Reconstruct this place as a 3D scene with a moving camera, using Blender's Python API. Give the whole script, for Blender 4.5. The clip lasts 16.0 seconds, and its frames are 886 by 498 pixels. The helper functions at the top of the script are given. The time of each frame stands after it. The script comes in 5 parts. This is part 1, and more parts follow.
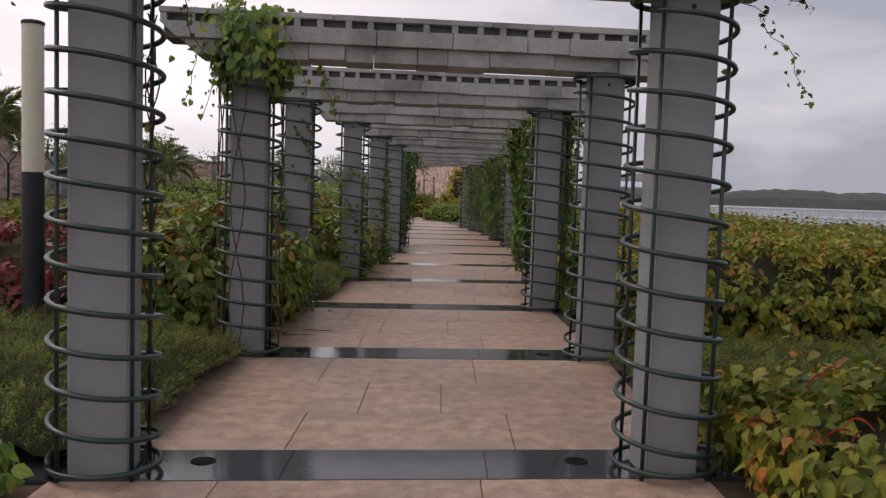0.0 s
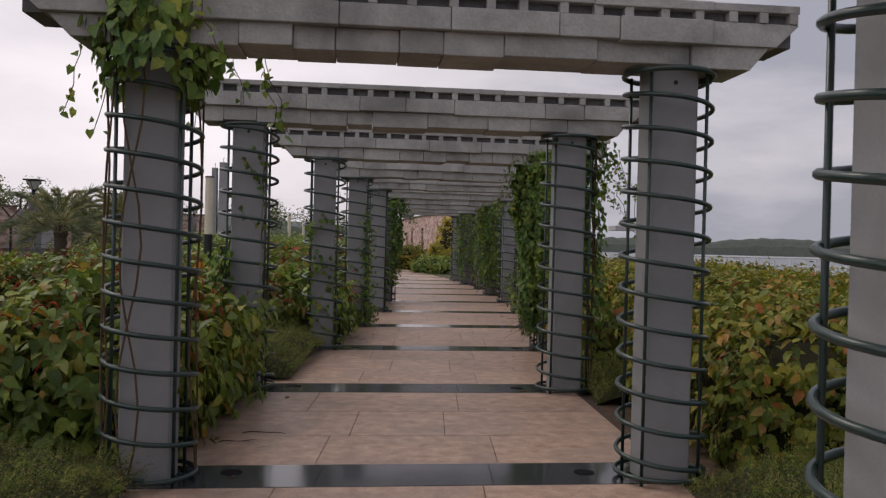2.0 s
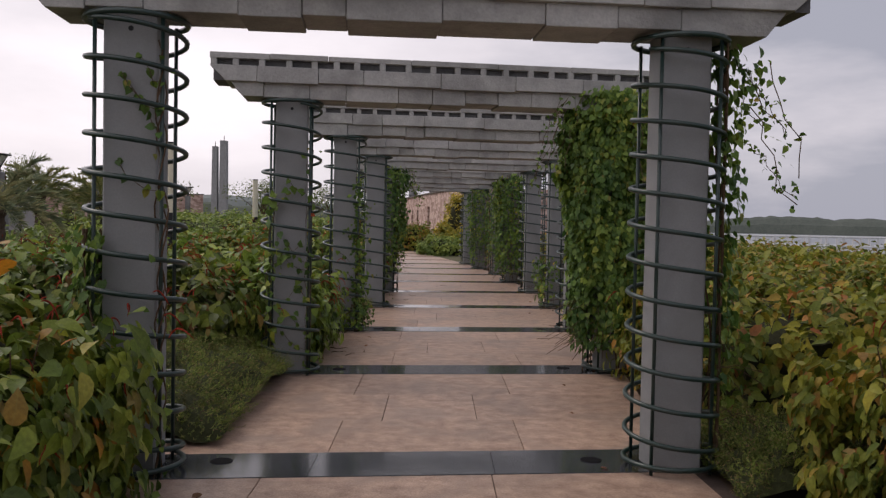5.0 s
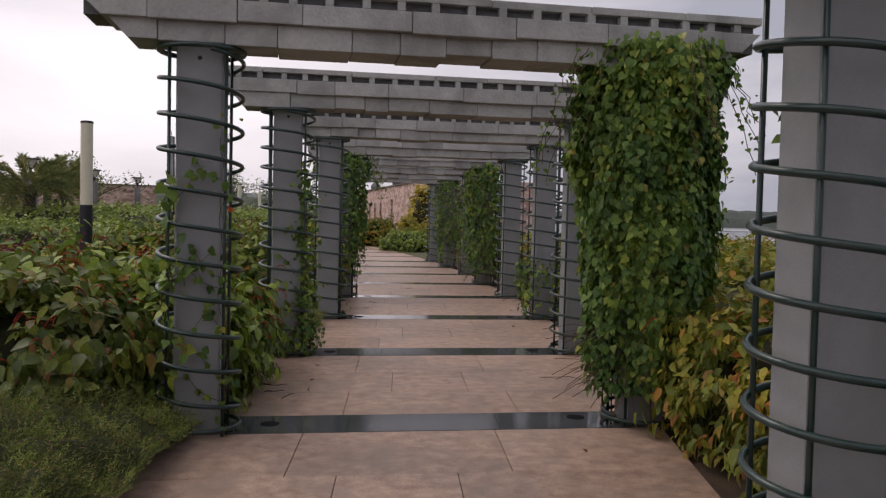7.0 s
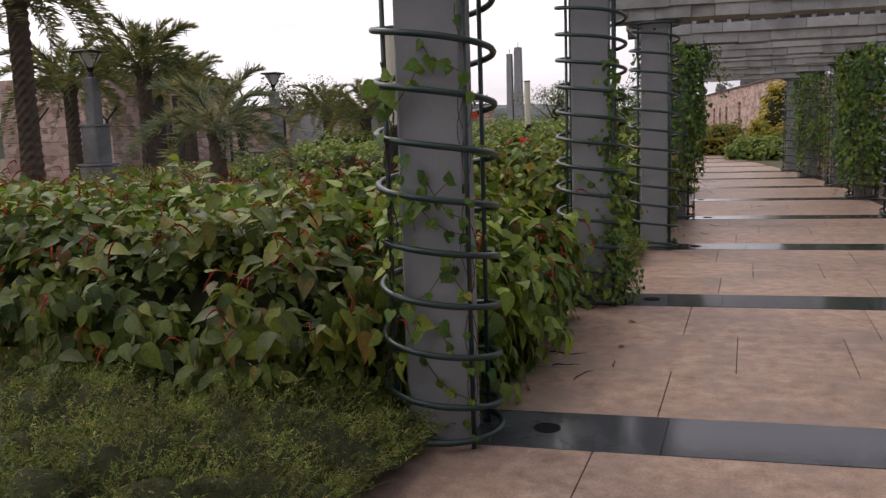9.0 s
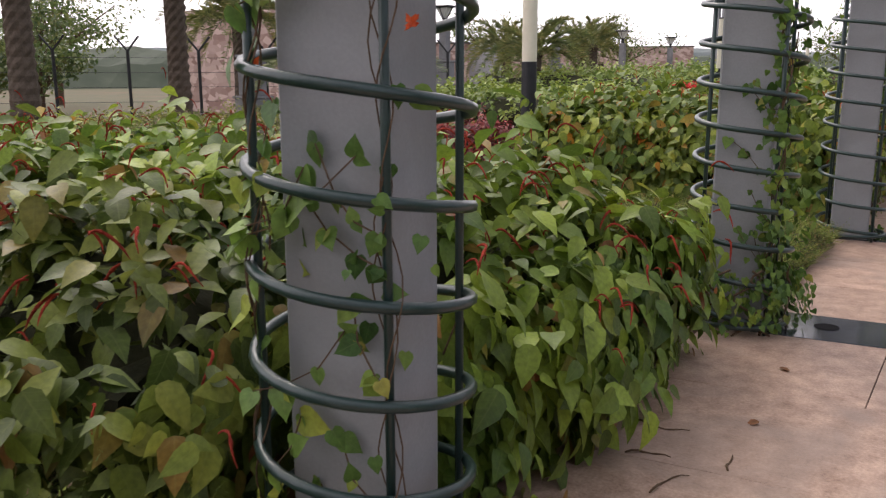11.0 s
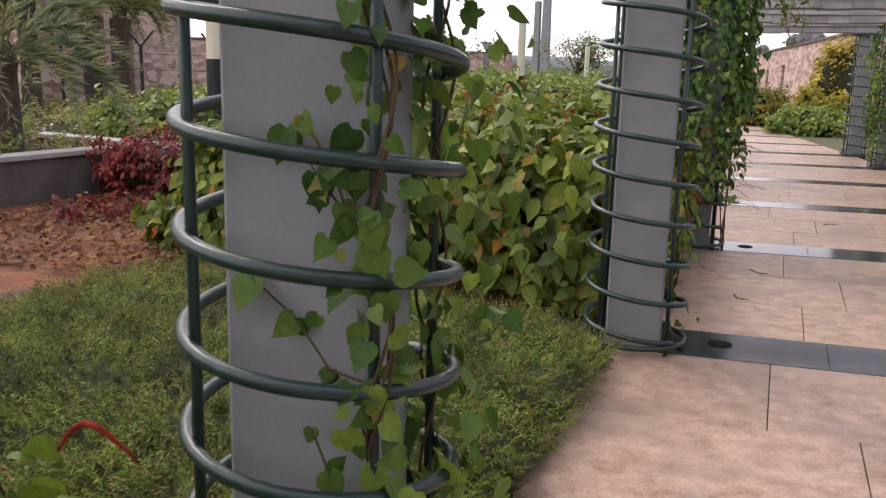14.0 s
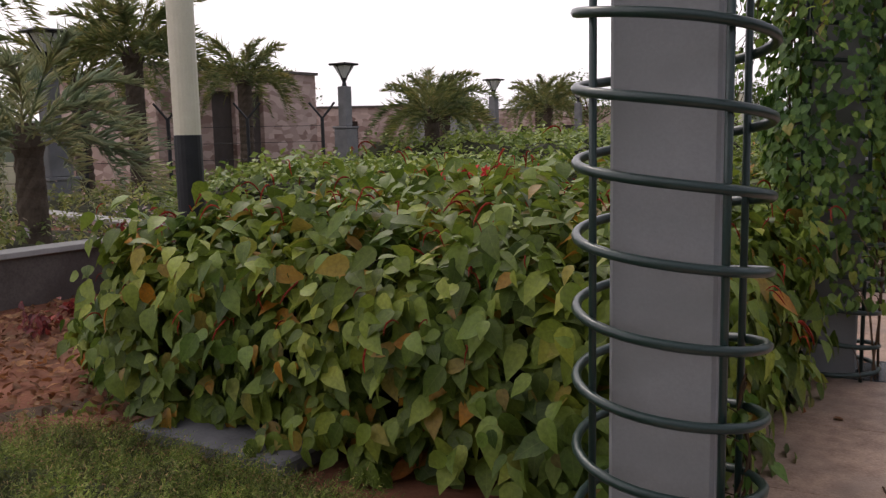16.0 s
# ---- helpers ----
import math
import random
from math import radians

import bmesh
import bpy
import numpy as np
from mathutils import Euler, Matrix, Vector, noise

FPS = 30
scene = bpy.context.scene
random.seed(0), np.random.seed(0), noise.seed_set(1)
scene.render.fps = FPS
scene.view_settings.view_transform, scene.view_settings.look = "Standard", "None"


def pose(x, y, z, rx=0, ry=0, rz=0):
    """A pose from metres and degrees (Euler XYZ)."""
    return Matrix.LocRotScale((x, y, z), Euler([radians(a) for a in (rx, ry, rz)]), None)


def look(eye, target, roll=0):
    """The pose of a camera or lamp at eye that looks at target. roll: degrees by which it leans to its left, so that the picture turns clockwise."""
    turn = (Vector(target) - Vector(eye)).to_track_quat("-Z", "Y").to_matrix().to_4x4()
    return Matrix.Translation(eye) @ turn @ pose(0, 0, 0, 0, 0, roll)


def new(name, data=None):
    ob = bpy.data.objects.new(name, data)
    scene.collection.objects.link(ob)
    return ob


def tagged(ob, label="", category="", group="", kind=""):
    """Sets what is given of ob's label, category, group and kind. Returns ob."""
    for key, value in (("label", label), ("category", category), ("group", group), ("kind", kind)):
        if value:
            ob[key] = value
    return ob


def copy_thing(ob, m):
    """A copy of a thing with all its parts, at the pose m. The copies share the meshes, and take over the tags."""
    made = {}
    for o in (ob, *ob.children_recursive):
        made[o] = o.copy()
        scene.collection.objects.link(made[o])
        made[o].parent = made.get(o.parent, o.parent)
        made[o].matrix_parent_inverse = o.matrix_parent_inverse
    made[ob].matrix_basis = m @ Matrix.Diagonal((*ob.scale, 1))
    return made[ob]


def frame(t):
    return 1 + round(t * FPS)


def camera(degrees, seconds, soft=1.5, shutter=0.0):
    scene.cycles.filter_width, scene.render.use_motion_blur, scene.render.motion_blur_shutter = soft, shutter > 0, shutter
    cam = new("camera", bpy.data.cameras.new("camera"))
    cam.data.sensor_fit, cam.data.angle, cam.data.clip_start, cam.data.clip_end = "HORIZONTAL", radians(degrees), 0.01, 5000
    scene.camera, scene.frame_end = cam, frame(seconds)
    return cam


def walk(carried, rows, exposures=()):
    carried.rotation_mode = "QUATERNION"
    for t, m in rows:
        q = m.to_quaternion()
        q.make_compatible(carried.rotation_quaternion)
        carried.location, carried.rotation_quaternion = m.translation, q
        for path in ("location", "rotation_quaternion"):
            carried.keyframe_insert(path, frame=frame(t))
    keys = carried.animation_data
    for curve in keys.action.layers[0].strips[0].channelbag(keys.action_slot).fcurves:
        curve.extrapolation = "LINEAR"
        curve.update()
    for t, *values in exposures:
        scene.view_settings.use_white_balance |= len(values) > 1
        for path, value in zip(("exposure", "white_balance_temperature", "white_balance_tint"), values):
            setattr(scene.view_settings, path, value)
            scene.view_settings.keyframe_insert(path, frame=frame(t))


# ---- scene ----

cam = camera(55.8, 16.0, soft=1.3, shutter=0.12)
PATH = [
    (0.0, 0.017, -0.031, 1.621, -0.02, -3.89, -1.82),
    (0.5, 0.019, 0.576, 1.612, 0.07, -3.89, -1.83),
    (1.0, 0.018, 1.223, 1.624, -0.20, -3.17, -1.53),
    (1.5, 0.023, 1.907, 1.601, -0.58, -1.49, -1.39),
    (2.0, -0.026, 2.550, 1.582, -0.83, -0.33, -1.38),
    (2.5, -0.041, 3.183, 1.577, -1.15, -0.04, -1.22),
    (3.0, -0.082, 3.815, 1.559, -0.47, -0.18, -1.16),
    (3.5, -0.064, 4.436, 1.531, -0.23, -1.75, -1.15),
    (6.0, -0.138, 7.476, 1.599, -0.89, -1.74, -1.07),
    (6.5, -0.150, 8.104, 1.594, -1.50, -1.57, -1.10),
    (7.0, -0.146, 8.707, 1.615, -2.96, -2.17, -1.31),
    (7.5, -0.135, 9.274, 1.609, -3.68, -3.03, -1.27),
    (8.0, -0.147, 9.860, 1.592, 1.51, -4.59, -0.97),
    (8.5, -0.138, 10.428, 1.580, 11.46, -6.76, 0.88),
    (11.0, -0.222, 13.200, 1.515, 33.05, -11.75, 0.13),
    (11.5, -0.380, 13.800, 1.514, 31.90, -12.65, -0.72),
    (12.0, -0.525, 14.415, 1.538, 29.97, -13.15, -0.68),
    (12.5, -0.607, 15.006, 1.562, 26.23, -13.31, -0.11),
    (13.0, -0.647, 15.626, 1.569, 25.12, -12.63, -0.25),
    (13.5, -0.596, 16.260, 1.558, 22.40, -12.00, -0.62),
    (14.0, -0.535, 16.83, 1.556, 21.91, -11.49, -1.37),
    (14.5, -0.560, 17.475, 1.564, 21.90, -11.31, -2.00),
    (15.0, -0.495, 18.110, 1.618, 23.20, -10.28, -1.57),
    (15.5, -0.480, 18.690, 1.633, 26.28, -8.65, -0.76),
    (16.0, -0.435, 19.250, 1.629, 32.80, -7.59, 1.26),
]
EXPOSURES = [(0.0, 0.34, 7000, 15), (1.5, 0.34, 7000, 15), (2.0, 0.2, 7000, 15), (2.5, 0.06, 7000, 15), (3.0, 0.12, 7000, 15), (3.5, 0.34, 7000, 15), (7.5, 0.34, 7000, 16), (8.5, 0.4, 7000, 16), (11.0, 1.3, 6950, 16), (11.5, 1.36, 6950, 16), (13.0, 1.36, 6950, 16), (14.0, 1.28, 6950, 15), (15.0, 1.08, 7000, 16), (15.5, 0.9, 7000, 16), (16.0, 0.64, 7000, 16)]
walk(cam, [(t, pose(x, y, z, 90 + pitch, roll, yaw)) for t, x, y, z, yaw, pitch, roll in PATH], EXPOSURES)

# ---- sky and sun: overcast, brighter towards the park, heavier over the lake ----
SUN_AZ, SUN_EL = radians(-60), radians(50)   # azimuth from +y towards +x


def make_world():
    w = bpy.data.worlds.new("overcast_sky")
    scene.world = w
    w.use_nodes = True
    nt = w.node_tree
    nt.nodes.clear()
    out = nt.nodes.new("ShaderNodeOutputWorld")
    bg = nt.nodes.new("ShaderNodeBackground")
    sky = nt.nodes.new("ShaderNodeTexSky")
    sky.sky_type = "NISHITA"
    sky.sun_disc = False
    sky.sun_elevation, sky.sun_rotation = SUN_EL, SUN_AZ
    sky.dust_density = 4.0
    co = nt.nodes.new("ShaderNodeTexCoord")
    mp = nt.nodes.new("ShaderNodeMapping")
    mp.inputs["Scale"].default_value = (1.0, 1.0, 3.4)
    n1 = nt.nodes.new("ShaderNodeTexNoise")
    n1.inputs["Scale"].default_value, n1.inputs["Detail"].default_value, n1.inputs["Roughness"].default_value = 1.9, 7.0, 0.55
    nt.links.new(co.outputs["Generated"], mp.inputs["Vector"])
    nt.links.new(mp.outputs["Vector"], n1.inputs["Vector"])
    sep = nt.nodes.new("ShaderNodeSeparateXYZ")
    nt.links.new(co.outputs["Generated"], sep.inputs["Vector"])
    # the cloud deck is thinner towards -x
    side = nt.nodes.new("ShaderNodeMapRange")
    side.inputs["From Min"].default_value, side.inputs["From Max"].default_value = 0.55, -0.35
    side.inputs["To Min"].default_value, side.inputs["To Max"].default_value = -0.3, 0.17
    nt.links.new(sep.outputs["X"], side.inputs["Value"])
    add = nt.nodes.new("ShaderNodeMath")
    nt.links.new(n1.outputs["Fac"], add.inputs[0])
    nt.links.new(side.outputs["Result"], add.inputs[1])
    ramp = nt.nodes.new("ShaderNodeValToRGB")
    els = ramp.color_ramp.elements
    els[0].position, els[0].color = 0.26, (3.1, 3.35, 4.1, 1)
    els[1].position, els[1].color = 0.78, (8.3, 8.25, 9.0, 1)
    e = els.new(0.5)
    e.color = (6.1, 6.1, 6.8, 1)
    nt.links.new(add.outputs[0], ramp.inputs["Fac"])
    mix = nt.nodes.new("ShaderNodeMix")
    mix.data_type = "RGBA"
    mix.inputs[0].default_value = 0.93
    nt.links.new(sky.outputs["Color"], mix.inputs[6])
    nt.links.new(ramp.outputs["Color"], mix.inputs[7])
    nt.links.new(mix.outputs[2], bg.inputs["Color"])
    bg.inputs["Strength"].default_value = 0.1
    nt.links.new(bg.outputs["Background"], out.inputs["Surface"])


make_world()
sun = new("sun", bpy.data.lights.new("sun", "SUN"))
sun.data.energy, sun.data.angle, sun.data.color = 0.6, radians(25), (1.0, 0.96, 0.9)
sun.matrix_world = look((math.sin(SUN_AZ) * 40, math.cos(SUN_AZ) * 40, 48), (0, 0, 0))

# ---- materials ----


def mat(name, c1, c2, scale=6.0, rough=0.7, bump=0.2, fine=60.0, rnd=0.0, spec=0.35, metal=0.0, island=False, stain=None, stain_scale=0.8):
    """A surface of two mottled tones, with fine grain, relief and a shift of tone from piece to piece."""
    m = bpy.data.materials.new(name)
    m.use_nodes = True
    nt = m.node_tree
    b = nt.nodes["Principled BSDF"]
    b.inputs["Roughness"].default_value, b.inputs["Metallic"].default_value = rough, metal
    b.inputs["Specular IOR Level"].default_value = spec
    co = nt.nodes.new("ShaderNodeNewGeometry")
    n1, n2 = nt.nodes.new("ShaderNodeTexNoise"), nt.nodes.new("ShaderNodeTexNoise")
    n1.inputs["Scale"].default_value, n1.inputs["Detail"].default_value, n1.inputs["Roughness"].default_value = scale, 6.0, 0.65
    n2.inputs["Scale"].default_value, n2.inputs["Detail"].default_value = fine, 4.0
    for n in (n1, n2):
        nt.links.new(co.outputs["Position"], n.inputs["Vector"])
    ramp = nt.nodes.new("ShaderNodeValToRGB")
    ramp.color_ramp.elements[0].position, ramp.color_ramp.elements[0].color = 0.32, (*c1, 1)
    ramp.color_ramp.elements[1].position, ramp.color_ramp.elements[1].color = 0.68, (*c2, 1)
    mixn = nt.nodes.new("ShaderNodeMix")
    mixn.inputs[0].default_value = 0.35
    nt.links.new(n1.outputs["Fac"], mixn.inputs[2])
    nt.links.new(n2.outputs["Fac"], mixn.inputs[3])
    nt.links.new(mixn.outputs[0], ramp.inputs["Fac"])
    col = ramp.outputs["Color"]
    if stain:
        n3 = nt.nodes.new("ShaderNodeTexNoise")
        n3.inputs["Scale"].default_value, n3.inputs["Detail"].default_value, n3.inputs["Distortion"].default_value = stain_scale, 5.0, 0.8
        nt.links.new(co.outputs["Position"], n3.inputs["Vector"])
        mr = nt.nodes.new("ShaderNodeMapRange")
        mr.inputs["From Min"].default_value, mr.inputs["From Max"].default_value, mr.inputs["To Max"].default_value = 0.48, 0.68, 0.7
        nt.links.new(n3.outputs["Fac"], mr.inputs["Value"])
        mx = nt.nodes.new("ShaderNodeMix")
        mx.data_type = "RGBA"
        nt.links.new(mr.outputs["Result"], mx.inputs[0])
        nt.links.new(col, mx.inputs[6])
        mx.inputs[7].default_value = (*stain, 1)
        col = mx.outputs[2]
    if rnd:
        hs = nt.nodes.new("ShaderNodeHueSaturation")
        ran = co.outputs["Random Per Island"] if island else nt.nodes.new("ShaderNodeObjectInfo").outputs["Random"]
        mr = nt.nodes.new("ShaderNodeMapRange")
        mr.inputs["To Min"].default_value, mr.inputs["To Max"].default_value = 1 - rnd, 1 + rnd
        nt.links.new(ran, mr.inputs["Value"])
        nt.links.new(mr.outputs["Result"], hs.inputs["Value"])
        nt.links.new(col, hs.inputs["Color"])
        col = hs.outputs["Color"]
    nt.links.new(col, b.inputs["Base Color"])
    if bump:
        bp = nt.nodes.new("ShaderNodeBump")
        bp.inputs["Strength"].default_value, bp.inputs["Distance"].default_value = bump, 0.02
        nt.links.new(mixn.outputs[0], bp.inputs["Height"])
        nt.links.new(bp.outputs["Normal"], b.inputs["Normal"])
    return m


def leaf_mat(name, stops, rough=0.45, trans=0.3, spec=0.4, dull=(0.72, 0.80, 0.85), lush=(1.45, 1.22, 0.95), patch=1.7):
    """Leaves whose tone is picked per leaf along a ramp of stops (position, colour)."""
    m = bpy.data.materials.new(name)
    m.use_nodes = True
    nt = m.node_tree
    b = nt.nodes["Principled BSDF"]
    out = nt.nodes["Material Output"]
    geo = nt.nodes.new("ShaderNodeNewGeometry")
    info = nt.nodes.new("ShaderNodeObjectInfo")
    add = nt.nodes.new("ShaderNodeMath")
    fr = nt.nodes.new("ShaderNodeMath")
    fr.operation = "FRACT"
    nt.links.new(geo.outputs["Random Per Island"], add.inputs[0])
    nt.links.new(info.outputs["Random"], add.inputs[1])
    nt.links.new(add.outputs[0], fr.inputs[0])
    ramp = nt.nodes.new("ShaderNodeValToRGB")
    els = ramp.color_ramp.elements
    els[0].position, els[0].color = stops[0][0], (*stops[0][1], 1)
    els[1].position, els[1].color = stops[-1][0], (*stops[-1][1], 1)
    for p, c in stops[1:-1]:
        e = els.new(p)
        e.color = (*c, 1)
    nt.links.new(fr.outputs[0], ramp.inputs["Fac"])
    n = nt.nodes.new("ShaderNodeTexNoise")
    n.inputs["Scale"].default_value, n.inputs["Detail"].default_value = 55.0, 3.0
    nt.links.new(geo.outputs["Position"], n.inputs["Vector"])
    hs = nt.nodes.new("ShaderNodeHueSaturation")
    mr = nt.nodes.new("ShaderNodeMapRange")
    mr.inputs["From Min"].default_value, mr.inputs["From Max"].default_value = 0.3, 0.7
    mr.inputs["To Min"].default_value, mr.inputs["To Max"].default_value = 0.8, 1.2
    nt.links.new(n.outputs["Fac"], mr.inputs["Value"])
    nt.links.new(mr.outputs["Result"], hs.inputs["Value"])
    big = nt.nodes.new("ShaderNodeTexNoise")
    big.inputs["Scale"].default_value, big.inputs["Detail"].default_value = patch, 3.0
    nt.links.new(geo.outputs["Position"], big.inputs["Vector"])
    pr = nt.nodes.new("ShaderNodeValToRGB")
    pr.color_ramp.elements[0].position, pr.color_ramp.elements[0].color = 0.36, (*dull, 1)
    pr.color_ramp.elements[1].position, pr.color_ramp.elements[1].color = 0.66, (*lush, 1)
    nt.links.new(big.outputs["Fac"], pr.inputs["Fac"])
    mu = nt.nodes.new("ShaderNodeMix")
    mu.data_type, mu.blend_type = "RGBA", "MULTIPLY"
    mu.inputs[0].default_value = 1.0
    nt.links.new(ramp.outputs["Color"], mu.inputs[6])
    nt.links.new(pr.outputs["Color"], mu.inputs[7])
    nt.links.new(mu.outputs[2], hs.inputs["Color"])
    nt.links.new(hs.outputs["Color"], b.inputs["Base Color"])
    b.inputs["Roughness"].default_value, b.inputs["Specular IOR Level"].default_value = rough, spec
    # midrib and side veins, laid along the blade
    uvn = nt.nodes.new("ShaderNodeUVMap")
    uvn.uv_map = "blade"
    sp = nt.nodes.new("ShaderNodeSeparateXYZ")
    nt.links.new(uvn.outputs["UV"], sp.inputs["Vector"])

    def calc(op, a, b_in):
        nd = nt.nodes.new("ShaderNodeMath")
        nd.operation = op
        for k, val in enumerate((a, b_in)):
            if val is None:
                continue
            if isinstance(val, (int, float)):
                nd.inputs[k].default_value = val
            else:
                nt.links.new(val, nd.inputs[k])
        return nd.outputs[0]
    off = calc("ABSOLUTE", calc("SUBTRACT", sp.outputs["Y"], 0.5), None)
    side = calc("SINE", calc("MULTIPLY", calc("SUBTRACT", sp.outputs["X"], calc("MULTIPLY", off, 0.75)), 34.0), None)
    rib = calc("LESS_THAN", off, 0.016)
    vein = calc("MAXIMUM", calc("MULTIPLY", calc("GREATER_THAN", side, 0.9), 0.55), rib)
    height = calc("ADD", calc("MULTIPLY", n.outputs["Fac"], 0.6), calc("SUBTRACT", calc("MULTIPLY", calc("ABSOLUTE", side, None), -0.06), calc("MULTIPLY", rib, 0.6)))
    bp = nt.nodes.new("ShaderNodeBump")
    bp.inputs["Strength"].default_value, bp.inputs["Distance"].default_value = 0.5, 0.004
    nt.links.new(height, bp.inputs["Height"])
    nt.links.new(bp.outputs["Normal"], b.inputs["Normal"])
    vm = nt.nodes.new("ShaderNodeMix")
    vm.data_type, vm.blend_type = "RGBA", "MIX"
    nt.links.new(calc("MULTIPLY", vein, 0.16), vm.inputs[0])
    nt.links.new(hs.outputs["Color"], vm.inputs[6])
    vm.inputs[7].default_value = (0.30, 0.34, 0.12, 1)
    nt.links.new(vm.outputs[2], b.inputs["Base Color"])
    tr = nt.nodes.new("ShaderNodeBsdfTranslucent")
    nt.links.new(hs.outputs["Color"], tr.inputs["Color"])
    ms = nt.nodes.new("ShaderNodeMixShader")
    ms.inputs[0].default_value = trans
    nt.links.new(b.outputs[0], ms.inputs[1])
    nt.links.new(tr.outputs[0], ms.inputs[2])
    nt.links.new(ms.outputs[0], out.inputs["Surface"])
    return m


COLUMN = mat("painted_concrete", (0.25, 0.258, 0.265), (0.315, 0.322, 0.33), 3.0, 0.7, 0.12, 90, stain=(0.22, 0.225, 0.225), stain_scale=1.6)
STONE = mat("grey_stone_block", (0.30, 0.298, 0.29), (0.47, 0.465, 0.45), 5.0, 0.85, 0.7, 45, rnd=0.13, stain=(0.19, 0.19, 0.185), stain_scale=1.3)
STONE_DARK = mat("dark_grey_stone", (0.10, 0.10, 0.105), (0.18, 0.18, 0.185), 5.0, 0.9, 0.5, 50)
PIPE = mat("dark_green_paint", (0.012, 0.03, 0.027), (0.026, 0.052, 0.047), 14, 0.3, 0.05, 120, spec=0.55)
SLAB = mat("sandstone_slab", (0.21, 0.125, 0.087), (0.60, 0.428, 0.328), 7.5, 0.42, 0.35, 70, rnd=0.10, stain=(0.27, 0.205, 0.17), stain_scale=1.6)
GRANITE = mat("dark_polished_granite", (0.03, 0.034, 0.04), (0.055, 0.06, 0.067), 9, 0.11, 0.015, 140, spec=0.5, stain=(0.08, 0.085, 0.09), stain_scale=2.0, rnd=0.2)
MORTAR = mat("mortar", (0.05, 0.035, 0.03), (0.09, 0.065, 0.055), 8, 0.95, 0.3)
SOIL = mat("red_soil", (0.12, 0.045, 0.025), (0.26, 0.10, 0.055), 3.0, 0.95, 0.8, 35, stain=(0.09, 0.05, 0.03), stain_scale=1.5)
BED = mat("dark_bed_soil", (0.05, 0.035, 0.022), (0.12, 0.075, 0.05), 4.0, 0.95, 0.8, 40)
GROUND = mat("grassy_ground", (0.06, 0.07, 0.03), (0.13, 0.11, 0.06), 0.8, 0.95, 0.5, 12, stain=(0.16, 0.10, 0.06), stain_scale=0.12)
CREAM = mat("cream_paint", (0.62, 0.58, 0.45), (0.72, 0.68, 0.54), 5, 0.5, 0.05, 80)
HOLE = mat("dark_drain_iron", (0.006, 0.006, 0.007), (0.012, 0.012, 0.013), 30, 0.9, 0.1, 80, spec=0.1)
BLACK = mat("black_paint", (0.012, 0.013, 0.016), (0.025, 0.026, 0.03), 8, 0.45, 0.05, 80)

# ---- helpers for meshes ----


def part(name, bm, material, parent=None, label="", smooth=False, kind=""):
    """Link a bmesh as one mesh object under a thing or a part."""
    me = bpy.data.meshes.new(name)
    bm.to_mesh(me)
    bm.free()
    return part_mesh(name, me, material, parent, label, smooth, kind)


def part_mesh(name, me, material, parent=None, label="", smooth=False, kind=""):
    if material and not me.materials:
        for one in (material if isinstance(material, (list, tuple)) else [material]):
            me.materials.append(one)
    if smooth:
        me.polygons.foreach_set("use_smooth", [True] * len(me.polygons))
    ob = new(name, me)
    if parent is not None:
        ob.parent = parent
    return tagged(ob, label, kind=kind)


def box(bm, x0, x1, y0, y1, z0, z1, m=None):
    vs = [bm.verts.new((x, y, z)) for z in (z0, z1) for x, y in ((x0, y0), (x1, y0), (x1, y1), (x0, y1))]
    if m is not None:
        for v in vs:
            v.co = m @ v.co
    for f in ((3, 2, 1, 0), (4, 5, 6, 7), (0, 1, 5, 4), (1, 2, 6, 5), (2, 3, 7, 6), (3, 0, 4, 7)):
        bm.faces.new([vs[i] for i in f])
    return vs


def bevel_all(bm, w, seg=1):
    bmesh.ops.bevel(bm, geom=bm.edges[:], offset=w, segments=seg, affect="EDGES", profile=0.6)


def chamfer_box(sx, sy, sz, c):
    """A box mesh centred at the origin, its edges chamfered."""
    bm = bmesh.new()
    box(bm, -sx / 2, sx / 2, -sy / 2, sy / 2, -sz / 2, sz / 2)
    bevel_all(bm, c)
    return bm


def sweep(bm, pts, radii, sides=8, cap=True):
    """A tube along points."""
    rings = []
    prev = None
    for i, p in enumerate(pts):
        p = Vector(p)
        a, b = Vector(pts[max(i - 1, 0)]), Vector(pts[min(i + 1, len(pts) - 1)])
        d = (b - a).normalized()
        if prev is None:
            u = d.orthogonal().normalized()
        else:
            u = (prev - d * prev.dot(d)).normalized()
        prev = u
        w = d.cross(u)
        r = radii[i] if isinstance(radii, (list, tuple)) else radii
        rings.append([bm.verts.new(p + (u * math.cos(k * math.tau / sides) + w * math.sin(k * math.tau / sides)) * r) for k in range(sides)])
    for r0, r1 in zip(rings, rings[1:]):
        for k in range(sides):
            bm.faces.new((r0[k], r0[(k + 1) % sides], r1[(k + 1) % sides], r1[k]))
    if cap:
        bm.faces.new(rings[0][::-1])
        bm.faces.new(rings[-1])
    return rings


def lathe(bm, profile, sides=20, centre=(0, 0)):
    rings = []
    for r, z in profile:
        rings.append([bm.verts.new((centre[0] + r * math.cos(k * math.tau / sides), centre[1] + r * math.sin(k * math.tau / sides), z)) for k in range(sides)])
    for r0, r1 in zip(rings, rings[1:]):
        for k in range(sides):
            bm.faces.new((r0[k], r0[(k + 1) % sides], r1[(k + 1) % sides], r1[k]))
    bm.faces.new(rings[0][::-1])
    bm.faces.new(rings[-1])


